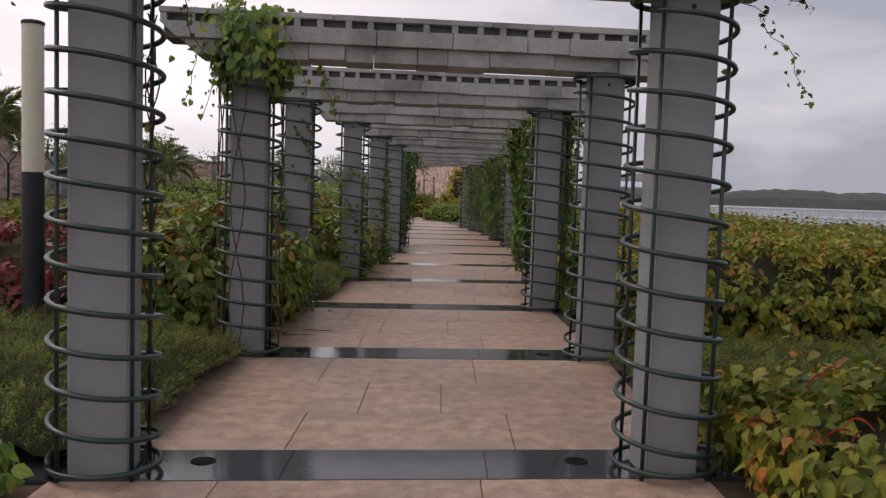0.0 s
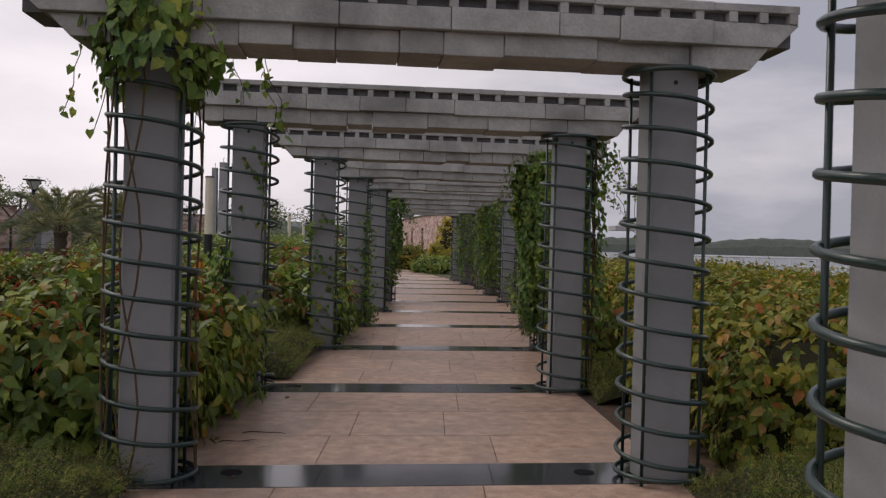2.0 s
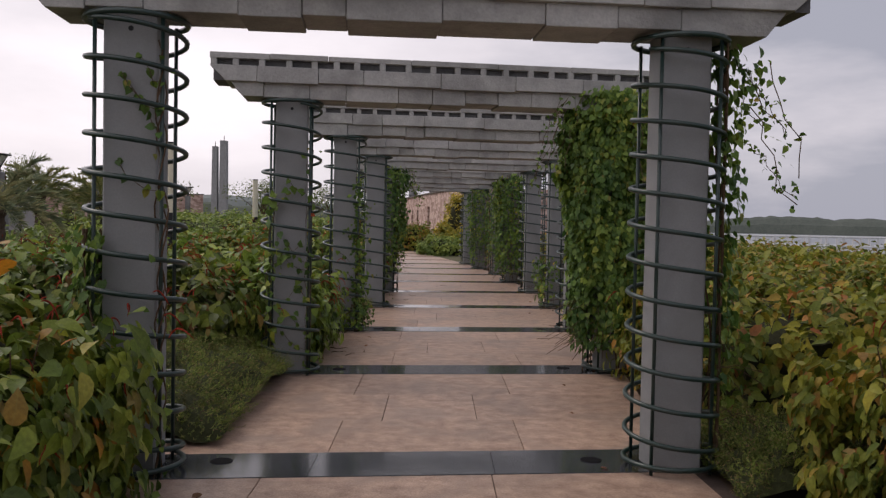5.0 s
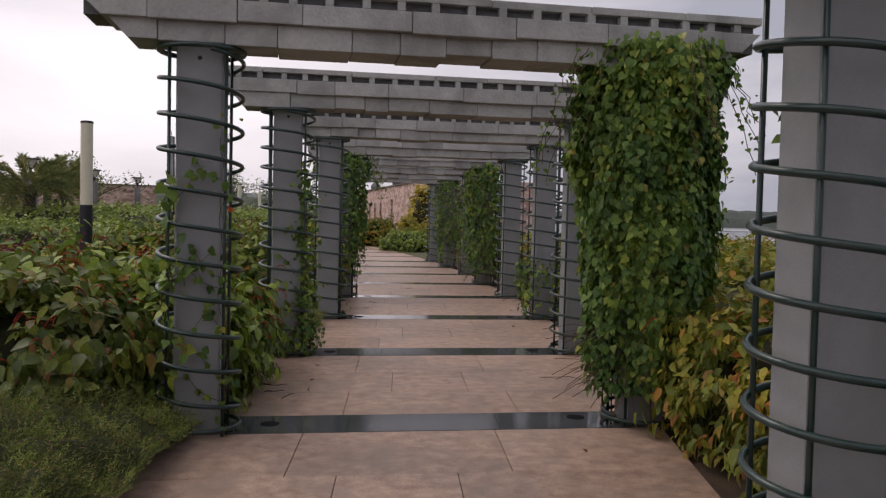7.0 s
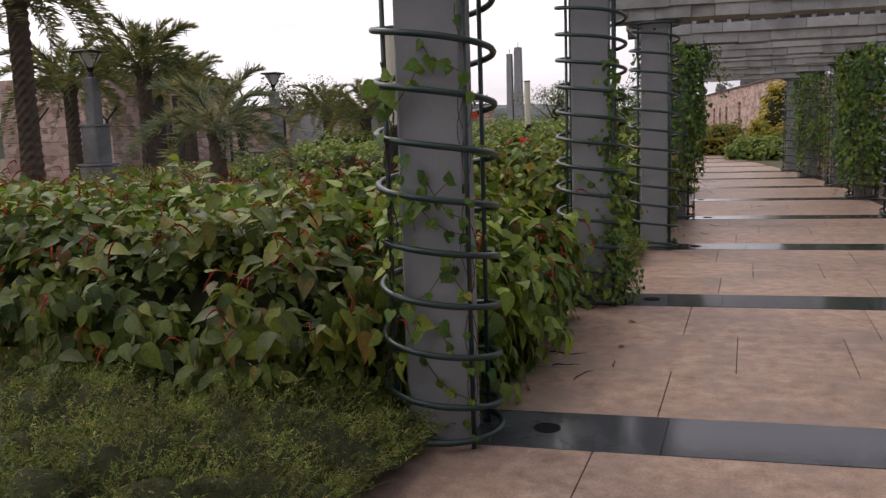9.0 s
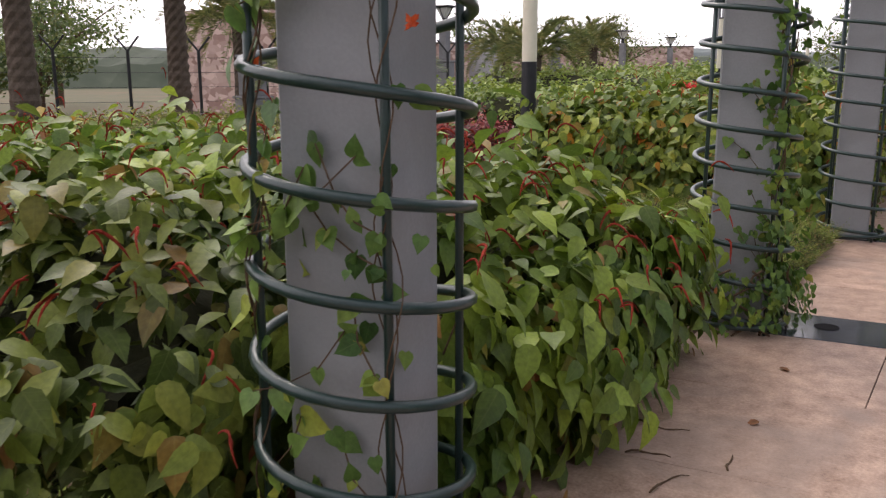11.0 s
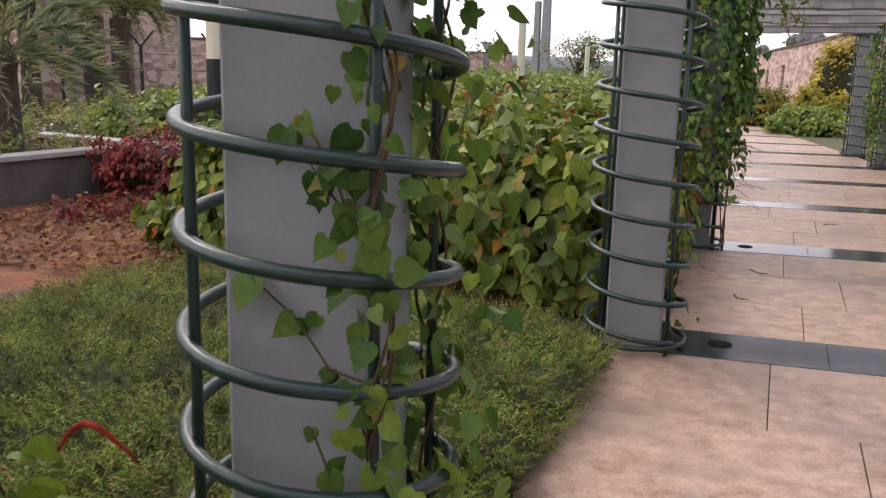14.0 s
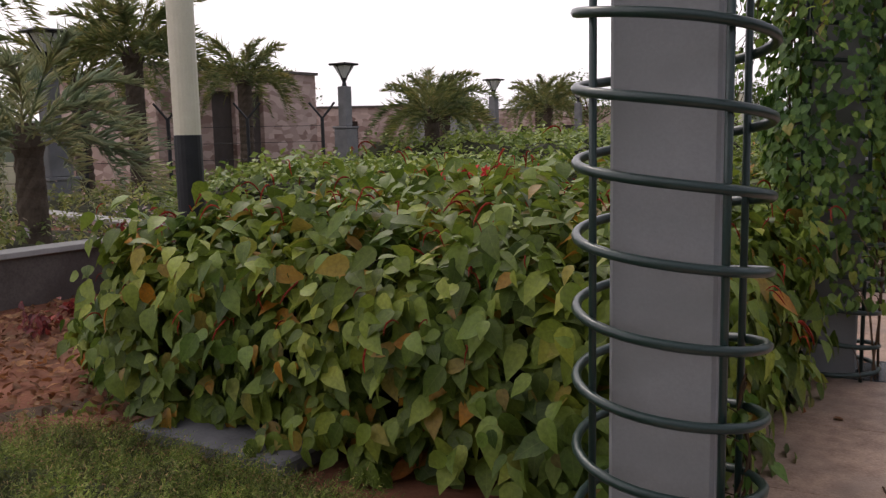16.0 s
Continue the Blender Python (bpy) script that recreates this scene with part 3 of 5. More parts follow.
    outw = np.concatenate([np.stack([x / w, y / d, 0 * x], 1) * 0.6, np.stack([ox, oy, 0 * ox], 1) * 0.8])
    droop = np.zeros((m, 3))
    droop[:, 2] = np.where(np.arange(m) < mt, -0.45, -0.95)
    long = rng.uniform(0.5, 1.7, m) ** 1.3 * size * 1.5
    long = long + np.where((np.arange(m) < mt) & (rng.uniform(0, 1, m) < shoots), rng.uniform(0.05, 0.22, m), 0.0)
    u = (np.arange(per) + 0.6) / per
    P = base_a[:, None] + dir_a[:, None] * (long[:, None] * u[None])[:, :, None]
    spin = rng.uniform(0, math.tau, m)[:, None] + np.arange(per)[None] * 2.4
    e1 = unit(np.cross(dir_a, np.array([0.31, 0.17, 0.93])))
    e2 = np.cross(dir_a, e1)
    rad = e1[:, None] * np.cos(spin)[:, :, None] + e2[:, None] * np.sin(spin)[:, :, None]
    T = (rad + 0.35 * dir_a[:, None] + outw[:, None] * 0.4 + droop[:, None] + rng.normal(0, 0.2, (m, per, 3))).reshape(-1, 3)
    flank = (np.arange(m) >= mt)[:, None, None]
    N = np.where(flank, np.array([0, 0, 0.6]) + outw[:, None] * 1.15, np.array([0, 0, 0.85]) + outw[:, None] * 0.5 + rad * 0.4)
    N = (N + 0.3 * dir_a[:, None] + rng.normal(0, 0.38, (m, per, 3))).reshape(-1, 3)
    P = P.reshape(-1, 3)
    P[:, 2] = np.maximum(P[:, 2], 0.03)
    S = size * rng.uniform(0.55, 1.3, len(P))
    if near_leaves:
        q = np.array([near[0] - (x0 + x1) / 2, near[1] - (y0 + y1) / 2, near[2]])
        order = np.argsort(np.linalg.norm(P - q, axis=1))
        order = rng.permutation(order[:near_leaves * 3])
        mine = order[:near_leaves]
        shapes = [leaf_mesh("leaf", shape, np.zeros((1, 3)), np.array([[0, 0, 1.0]]), np.array([[1.0, 0, 0]]), np.array([1.0])) for _ in range(1)]
        for i in mine:
            nn = Vector(N[i]).normalized()
            tt = Vector(T[i])
            tt = (tt - nn * tt.dot(nn)).normalized()
            bb = nn.cross(tt)
            mat_l = Matrix((tt, bb, nn)).transposed().to_4x4()
            ob = part_mesh("leaf", shapes[0], lmat, th)
            ob.matrix_basis = Matrix.Translation(P[i]) @ mat_l @ Matrix.Diagonal((S[i], S[i], S[i], 1))
        keep = np.ones(len(P), bool)
        keep[mine] = False
        P, N, T, S = P[keep], N[keep], T[keep], S[keep]
    part_mesh("foliage", leaf_mesh("foliage", shape, P, N, T, S), lmat, th, kind="stuff")
    if stems:
        bm = bmesh.new()
        for _ in range(stems):
            k = rng.integers(0, ns)
            a = Vector((px[k] * 0.9, py[k] * 0.9, 0))
            b = Vector((px[k] * 0.99 + rng.normal(0, 0.06), py[k] * 0.99 + rng.normal(0, 0.06), rng.uniform(0.35, 0.9) * h))
            c = (a + b) / 2 + Vector(rng.normal(0, 0.05, 3))
            sweep(bm, [a, c, b], [0.008, 0.006, 0.003], 5)
        part("stem_tangle", bm, STEM, th, kind="stuff")
    rest = []
    for k in range(catkins):
        i = rng.integers(0, m)
        if i >= mt and base_a[i][2] < 0.45 * h:
            i = rng.integers(0, max(1, mt))
        tip = base_a[i] + dir_a[i] * long[i] * 1.03 + outw[i] * 0.07 + np.array([0, 0, 0.07 if i < mt else 0.05])
        L = rng.uniform(0.45, 1.0)
        turn = math.degrees(math.atan2(outw[i][1] + rng.normal(0, 0.5), outw[i][0] + rng.normal(0, 0.5)))
        place = Matrix.Translation(tip) @ pose(0, 0, 0, 0, 0, turn) @ pose(0, 0, 0, rng.uniform(-20, 20), rng.uniform(-15, 15), 0) @ Matrix.Diagonal((L, L, L, 1))
        if k < 250:
            ob = part_mesh("catkin", CATKINS[k % 4], None, th, "drooping crimson catkin")
            ob.matrix_basis = place
        else:
            rest.append((CATKINS[k % 4], place))
    if rest:
        part_mesh("catkin_mass", joined("catkin_mass", rest), CATKIN, th, "", smooth=True, kind="stuff")
    return th


# Stem tone darkened; its colour carries the shade in gaps between sprigs.
HEATH_CORE = mat("shaded_heath_stems", (0.022, 0.028, 0.01), (0.062, 0.07, 0.026), 30, 0.95, 1.0, 110)


def heath(x0, x1, y0, y1, h, n, seed, label="low mound of fine-leaved olive ground cover beside the walkway"):
    """Soft rounded tufts, each bristling with short leafy sprigs."""
    rng = np.random.default_rng(seed)
    th = thing("ground_cover", pose((x0 + x1) / 2, (y0 + y1) / 2, 0), label, "ground cover", "ground cover mounds")
    w, d = x1 - x0, y1 - y0

    def top(x, y):
        r = np.maximum(np.abs(2 * x / w), np.abs(2 * y / d)) ** 6 * 0.6 + (np.abs(2 * x / w) ** 2 + np.abs(2 * y / d) ** 2) * 0.19
        tuft = 1 - 2.4 * np.abs(wobble(x, y, 2.1, seed)) - 0.9 * np.abs(wobble(x, y, 4.6, seed + 4))
        return h * np.sqrt(np.clip(1.03 - r, 0.02, 1)) * (0.72 + 0.42 * tuft)
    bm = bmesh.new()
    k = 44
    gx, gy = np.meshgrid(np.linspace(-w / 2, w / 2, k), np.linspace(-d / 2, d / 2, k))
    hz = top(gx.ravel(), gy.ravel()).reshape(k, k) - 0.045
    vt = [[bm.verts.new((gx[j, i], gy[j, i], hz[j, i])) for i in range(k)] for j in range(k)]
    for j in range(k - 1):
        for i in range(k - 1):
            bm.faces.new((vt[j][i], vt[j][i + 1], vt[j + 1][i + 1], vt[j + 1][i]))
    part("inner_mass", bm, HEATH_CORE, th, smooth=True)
    per = 12
    m = int(n * 4.4) // per
    x, y = rng.uniform(-w / 2, w / 2, m), rng.uniform(-d / 2, d / 2, m)
    z = top(x, y)
    e = 0.04
    slope = np.stack([(z - top(x + e, y)) / e, (z - top(x, y + e)) / e, np.ones(m)], 1)
    flow = 3.2 * wobble(x, y, 1.6, seed + 6)
    lean = unit(unit(slope) + np.stack([x / w * 0.5, y / d * 0.5, 0 * x + 0.2], 1) + np.stack([np.cos(flow), np.sin(flow), 0 * x], 1) * 0.45 + rng.normal(0, 0.3, (m, 3)))
    long = rng.uniform(0.06, 0.17, m) * (1 + 1.2 * wobble(x, y, 5.0, seed + 2))
    u = np.linspace(0.05, 1.0, per)
    P = (np.stack([x, y, z - 0.045], 1)[:, None] + lean[:, None] * (long[:, None] * u[None])[:, :, None]).reshape(-1, 3)
    P[:, 2] = np.maximum(P[:, 2], 0.004)
    T = (lean[:, None] * 0.9 + rng.normal(0, 0.55, (m, per, 3))).reshape(-1, 3)
    N = rng.normal(0, 0.6, (m * per, 3)) + np.array([0, 0, 0.6])
    part_mesh("foliage", leaf_mesh("foliage", LEAF_NEEDLE, P, N, T, np.repeat(rng.uniform(0.02, 0.036, m), per) * np.tile(np.linspace(1.1, 0.7, per), m)), HEATH_LEAF, th, kind="stuff")
    return th


# ---- planted beds beside the walkway ----
GREEN = "dense green big-leaved shrub with drooping crimson catkins"
hedge(GREEN, -3.5, -1.85, 8.3, 11.05, 1.25, 9000, 11, shape=LEAF_FINE, near_leaves=200, near=(-2.0, 9.5, 0.8), catkins=160, stems=30)
hedge(GREEN, -7.6, -1.62, 15.4, 17.72, 1.08, 21500, 12, shoots=0.09, lmat=HEDGE_FRESH, shape=LEAF_FINE, size=0.13, near_leaves=300, near=(-1.9, 16.5, 0.7), catkins=700, stems=50, edge=0.64)
hedge(GREEN, -7.4, -2.15, 14.45, 15.7, 1.1, 13500, 10, shoots=0.16, lmat=HEDGE_BROWN, shape=LEAF_FINE, near_leaves=200, near=(-2.4, 14.6, 0.6), catkins=300, stems=20, edge=0.7)
hedge(GREEN, -4.9, -1.5, 22.4, 24.9, 1.2, 17000, 13, shoots=0.3, shape=LEAF_FINE, size=0.135, near_leaves=300, near=(-3.2, 22.5, 0.8), catkins=200, stems=60, edge=0.8)
hedge("loose green shrub with reddish shoots beside bare soil", -5.6, -4.6, 22.70, 24.30, 0.8, 3800, 9, catkins=40, stems=20, edge=0.5)
hedge("green big-leaved shrub between pergola columns", -6.0, -1.75, 29.30, 32.00, 1.25, 6000, 14, shape=LEAF_MID)
hedge("green big-leaved shrub between pergola columns", -6.0, -2.3, 36.10, 38.90, 1.25, 4000, 15, shape=LEAF_MID)
hedge("small yellow-green shrub beside a column base", -3.6, -2.2, 3.00, 4.30, 0.55, 1300, 16, lmat=VINE_LIGHT, edge=0.5, size=0.09)
hedge("dark red leafy shrub near a cream post", -6.4, -3.75, 8.7, 10.8, 1.1, 3600, 17, lmat=RED_LEAF, shape=LEAF_SMALL, size=0.11, group="red shrubs")
hedge("dark red leafy shrub against the low wall", -8.4, -6.9, 25.00, 26.30, 0.88, 3200, 18, lmat=RED_LEAF, shape=LEAF_SMALL, size=0.10, group="red shrubs")
hedge("small reddish shrub on bare red soil", -7.4, -6.8, 23.30, 23.80, 0.5, 260, 19, lmat=RED_LEAF, shape=LEAF_SMALL, size=0.09, group="red shrubs", edge=0.4)
# towards the park, behind the first beds
hedge("bright green clipped hedge in the park", -12.0, -5.4, 28.30, 34.20, 1.2, 9000, 20, lmat=LIME_LEAF, shape=LEAF_SMALL, size=0.15, group="park hedges")
hedge("bright green clipped hedge in the park", -14.5, -5.0, 36.20, 43.70, 1.6, 9000, 21, lmat=LIME_LEAF, shape=LEAF_SMALL, size=0.17, group="park hedges")
hedge("bright green clipped hedge in the park", -13.5, -4.5, 47.00, 56.00, 1.6, 6000, 22, lmat=LIME_LEAF, shape=LEAF_SMALL, size=0.2, group="park hedges")
hedge("faded green shrub bed in the park", -13.5, -7.2, 11.20, 18.20, 1.0, 11000, 23, lmat=HEDGE_YELLOW, shape=LEAF_SMALL, size=0.14, group="park hedges")
hedge("faded green shrub bed in the park", -12.5, -6.8, 2.50, 8.00, 0.9, 5000, 24, lmat=HEDGE_YELLOW, shape=LEAF_SMALL, size=0.14, group="park hedges")
# lake side
YEL = "yellowing big-leaved shrub on the lake side of the walkway"
hedge(YEL, 2.15, 6.2, 8.50, 11.20, 1.12, 19000, 31, lmat=HEDGE_YELLOW, shape=LEAF_MID, size=0.095, catkins=50, stems=30, edge=0.75)
hedge(YEL, 1.95, 6.0, 12.20, 15.00, 1.15, 15000, 32, lmat=HEDGE_YELLOW, shape=LEAF_MID, size=0.095, catkins=30, stems=20, edge=0.75)
hedge(YEL, 2.6, 7.0, 15.90, 20.70, 1.15, 8000, 33, lmat=HEDGE_YELLOW, shape=LEAF_MID, edge=0.75)
hedge(YEL, 2.8, 8.0, 22.20, 29.70, 1.1, 7000, 34, lmat=HEDGE_YELLOW, shape=LEAF_SMALL, size=0.15)
hedge(YEL, 6.3, 14.5, 8.00, 15.60, 0.84, 30000, 35, lmat=HEDGE_YELLOW, shape=LEAF_SMALL, size=0.15, edge=0.85)
hedge(YEL, 7.2, 14.5, 15.70, 29.70, 0.80, 30000, 36, lmat=HEDGE_YELLOW, shape=LEAF_SMALL, size=0.16, edge=0.85)
hedge(YEL, 3.0, 14.5, 31.00, 48.00, 0.85, 10000, 37, lmat=HEDGE_YELLOW, shape=LEAF_SMALL, size=0.2, edge=0.85)
hedge("green shrub with red catkins beside a column base", 1.85, 4.2, 3.50, 5.40, 0.72, 5000, 38, lmat=HEDGE_YELLOW, catkins=46, stems=14, edge=0.6, size=0.10)
hedge(YEL, 4.7, 12.0, 3.60, 7.60, 0.9, 9000, 39, lmat=HEDGE_YELLOW, shape=LEAF_MID, edge=0.8)
heath(-4.6, -1.80, 4.60, 7.70, 0.46, 26000, 41)
heath(-5.2, -1.58, 12.00, 14.75, 0.44, 32000, 42)
heath(-4.7, -1.31, 18.80, 21.45, 0.33, 34000, 43)
heath(-2.8, -1.38, 18.45, 19.20, 0.3, 7000, 47)
heath(-4.7, -2.2, 21.1, 21.95, 0.12, 12000, 48)
heath(1.65, 4.6, 5.40, 7.80, 0.38, 24000, 44)
heath(1.7, 3.2, 11.00, 12.30, 0.3, 9000, 45)
heath(2.0, 3.6, 14.70, 16.10, 0.3, 9000, 46)

# red soil bed and a loose grey slab
bm = bmesh.new()
rngs = np.random.default_rng(7)
gx, gy = np.meshgrid(np.linspace(-8.62, -1.75, 36), np.linspace(18.6, 26.6, 40))
vt = [[bm.verts.new((gx[j, i], gy[j, i], 0.0 + 0.045 * noise.noise((gx[j, i] * 1.4, gy[j, i] * 1.4, 2)) - (0.03 if gx[j, i] > -1.9 else 0))) for i in range(36)] for j in range(40)]
for j in range(39):
    for i in range(35):
        bm.faces.new((vt[j][i], vt[j][i + 1], vt[j + 1][i + 1], vt[j + 1][i]))
tagged(part("soil_bed", bm, SOIL, smooth=True), "bare bed of reddish soil with dry litter", "soil", kind="structure")
for side, x0, x1 in ((-1, -9.0, -1.3), (1, 1.3, 14.6)):
    bm = bmesh.new()
    ys = np.linspace(-6, 48, 60)
    cols = np.linspace(x0, x1, 12)
    vt = [[bm.verts.new((x, y, -0.018 + 0.012 * noise.noise((x * 1.3, y * 1.3, 5)))) for x in cols] for y in ys]
    for a, b in zip(vt, vt[1:]):
        for i in range(11):
            bm.faces.new((a[i], a[i + 1], b[i + 1], b[i]))
    tagged(part("soil_bed", bm, BED, smooth=True), "dark brown soil of the planting bed", "soil", kind="structure")
bm = bmesh.new()
box(bm, -4.35, -3.2, 22.05, 22.5, 0.0, 0.09)
bevel_all(bm, 0.015)
tagged(part("stone_slab", bm, STONE_DARK), "loose dark grey stone slab lying on soil", "slab")
# dry litter on the soil
P = np.stack([rngs.uniform(-8.4, -4.2, 3800), rngs.uniform(21.5, 26.0, 3800), rngs.uniform(0.03, 0.07, 3800)], 1)
dry = leaf_mat("dry_leaf", [(0.0, (0.10, 0.045, 0.025)), (0.6, (0.22, 0.10, 0.05)), (1.0, (0.30, 0.17, 0.09))], rough=0.8)
tagged(part_mesh("leaf_litter", leaf_mesh("leaf_litter", LEAF_BIG, P, np.array([0, 0, 1.0]) + rngs.normal(0, 0.4, (3800, 3)), rngs.normal(0, 1, (3800, 3)), rngs.uniform(0.04, 0.1, 3800)), dry), "dry brown leaves scattered over red soil", "leaf litter", kind="stuff")

# ---- climbing plants on the trellises ----


def vine_cover(cx, cy, z0, z1, r0, r1, n, seed, label, lmat=VINE_LEAF, size=0.085, drape=0, twigs=60, sector=None, near=0):
    """A coat of vine leaves round a column, wider towards the top."""
    rng = np.random.default_rng(seed)
    th = thing("climbing_vine", pose(cx, cy, 0), label, "vine", "climbing vines")
    bm = bmesh.new()
    for k in range(10):
        a0 = rng.uniform(0, math.tau) if sector is None else rng.uniform(*sector)
        pts = [(0.30 * math.cos(a0 + 0.25 * math.sin(j * 0.8 + k)), 0.30 * math.sin(a0 + 0.25 * math.sin(j * 0.8 + k)), z) for j, z in enumerate(np.linspace(0.0, z1, 14))]
        sweep(bm, pts, 0.007, 5)
    part("stem", bm, STEM, th)
    a = rng.uniform(0, math.tau, n) if sector is None else rng.uniform(sector[0], sector[1], n)
    z = z0 + (z1 - z0) * rng.uniform(0, 1, n) ** 0.85
    u = (z - z0) / (z1 - z0)
    bump = wobble(a * 1.2, z, 1.7, seed) + 0.6 * wobble(a * 2.2, z * 1.5, 3.1, seed + 5)
    r = r0 + (r1 - r0) * u + 0.16 * bump + rng.normal(0, 0.03, n)
    r = np.where(u > 0.93, r * rng.uniform(0.3, 1.0, n), r)
    r = np.maximum(r, 0.26)
    P = np.stack([r * np.cos(a), r * np.sin(a), z + 0.1 * bump], 1)
    keep = rng.uniform(0, 1, n) < np.clip(0.25 + u * 3.0 + 0.5 * bump, 0.05, 1)
    P, a = P[keep], a[keep]
    n = len(P)
    b = a + rng.normal(0, 0.6, n)
    N = np.stack([np.cos(b), np.sin(b), rng.uniform(0.1, 0.8, n)], 1)
    T = np.stack([np.cos(a) * 0.3 + rng.normal(0, 0.45, n), np.sin(a) * 0.3 + rng.normal(0, 0.45, n), np.full(n, -1.0)], 1)
    S = size * rng.uniform(0.55, 1.25, n)
    part_mesh("foliage", leaf_mesh("foliage", LEAF_HEART, P, N, T, S), lmat, th, kind="stuff")
    if drape:
        bm = bmesh.new()
        Q = []
        for _ in range(drape):
            a0 = rng.uniform(0, math.tau) if sector is None else rng.uniform(*sector)
            rr = r1 + rng.uniform(-0.05, 0.25)
            zt = z1 - rng.uniform(0, 0.4)
            L = rng.uniform(0.3, 0.9)
            pts = [(rr * math.cos(a0) + rng.normal(0, 0.02) + 0.25 * uu * math.cos(a0), rr * math.sin(a0) + rng.normal(0, 0.02) + 0.25 * uu * math.sin(a0), zt - L * uu) for uu in np.linspace(0, 1, 7)]
            sweep(bm, pts, 0.0035, 4)
            Q += [p for p in pts for _ in range(2)]
        part("hanging_stem", bm, STEM, th, kind="stuff")
        Q = np.array(Q)
        k = len(Q)
        part_mesh("hanging_leaves", leaf_mesh("hanging_leaves", LEAF_HEART, Q + rng.normal(0, 0.03, (k, 3)), rng.normal(0, 0.6, (k, 3)) + np.array([0, -0.5, 0.4]), np.array([0, 0, -1.0]) + rng.normal(0, 0.5, (k, 3)), size * rng.uniform(0.4, 0.9, k)), lmat, th, kind="stuff")
    if twigs:
        bm = bmesh.new()
        for _ in range(twigs):
            a0 = rng.uniform(0, math.tau) if sector is None else rng.uniform(*sector)
            zz = rng.uniform(0.02, z0 + 0.35)
            p = Vector((0.32 * math.cos(a0), 0.32 * math.sin(a0), zz + 0.2))
            q = p + Vector((0.25 * math.cos(a0) + rng.normal(0, 0.1), 0.25 * math.sin(a0) + rng.normal(0, 0.1), rng.uniform(-0.2, 0.05)))
            q.z = max(q.z, 0.01)
            sweep(bm, [p, (p + q) / 2 + Vector((0, 0, 0.04)), q], 0.003, 4)
        part("dry_twig", bm, STEM, th, "dry brown twigs at the vine's foot", kind="stuff")
    return th


def vine_strand(cx, cy, rods, z1, n, seed, label, lmat=VINE_LEAF, size=0.08, spread=0.06, zmin=0.05, stem=0.005):
    """Thin shoots that climb single rods of a trellis."""
    rng = np.random.default_rng(seed)
    th = thing("climbing_vine", pose(cx, cy, 0), label, "vine", "climbing vines")
    Q = []
    for rod in rods:
        a = radians(rod + TURN)
        x, y = 0.276 * math.cos(a), 0.276 * math.sin(a)
        for s in range(3):
            bm = bmesh.new()
            ph = rng.uniform(0, 6)
            pts = [(x + 0.022 * math.cos(z * 14 + ph) + 0.02 * math.sin(z * 3 + ph), y + 0.022 * math.sin(z * 14 + ph), z) for z in np.linspace(0, z1 * rng.uniform(0.85, 1.0), 40)]
            sweep(bm, pts, stem, 5)
            part("stem", bm, STEM, th)
        zz = zmin + (z1 - zmin) * rng.uniform(0, 1, n) ** 1.15
        Q.append(np.stack([x + rng.normal(0, spread, n), y + rng.normal(0, spread, n), zz], 1))
        # side shoots that reach across the face
        bm = bmesh.new()
        for _ in range(6):
            z = rng.uniform(0.2, z1 * 0.9)
            d = Vector((-x, -y * 0.2, 0)).normalized() * rng.uniform(0.1, 0.3)
            p0 = Vector((x, y, z))
            pts = [p0 + d * uu + Vector((rng.normal(0, 0.01), rng.normal(0, 0.01) - 0.03, 0.18 * uu * uu + rng.normal(0, 0.01))) for uu in (0, 0.35, 0.7, 1.0)]
            sweep(bm, pts, 0.0025, 4)
            Q.append(np.array([tuple(p) for p in pts for _ in range(2)]))
        part("side_shoot", bm, STEM, th, kind="stuff")
    Q = np.concatenate(Q)
    k = len(Q)
    out = unit(Q * np.array([1, 1, 0.0]))
    N = out + rng.normal(0, 0.5, (k, 3)) + np.array([0, -0.3, 0.3])
    T = out * 0.3 + rng.normal(0, 0.6, (k, 3)) + np.array([0, 0, -0.8])
    part_mesh("foliage", leaf_mesh("foliage", HEART_FINE, Q, N, T, size * rng.uniform(0.5, 1.3, k)), lmat, th, kind="stuff")
    return th


vine_cover(*RIGHT[3], 0.25, 3.0, 0.38, 0.53, 28000, 51, "thick green vine covering a pergola column", size=0.062, drape=26, twigs=160)
vine_cover(*LEFT[6], 0.45, 2.85, 0.34, 0.48, 4800, 52, "thick green vine covering a pergola column", size=0.065, drape=22, twigs=60)
vine_cover(*RIGHT[7], 0.2, 2.9, 0.38, 0.5, 5000, 53, "thick green vine covering a pergola column", size=0.07, twigs=60)
vine_cover(*RIGHT[8], 0.2, 2.4, 0.3, 0.34, 700, 54, "green vine covering a pergola column", size=0.07, twigs=20)
vine_cover(*RIGHT[9], 0.2, 2.8, 0.34, 0.46, 2200, 55, "green vine covering a pergola column", size=0.07, twigs=20)
vine_cover(*LEFT[1], 2.45, 3.3, 0.28, 0.42, 1000, 56, "bright green vine clump round a column top", lmat=VINE_LIGHT, size=0.09, drape=16, twigs=0)
vine_cover(*LEFT[2], 0.4, 1.5, 0.33, 0.30, 600, 57, "green vine on the outer side of a column", size=0.065, twigs=10, sector=(2.2, 4.3))
vine_cover(*RIGHT[2], 0.2, 2.75, 0.33, 0.38, 1100, 58, "sparse green vine on the outer side of a column", size=0.06, twigs=10, sector=(-0.6, 1.6), drape=8)
vine_cover(*RIGHT[5], 0.05, 0.95, 0.33, 0.36, 600, 59, "dark green vine round a column foot", size=0.06, twigs=30)
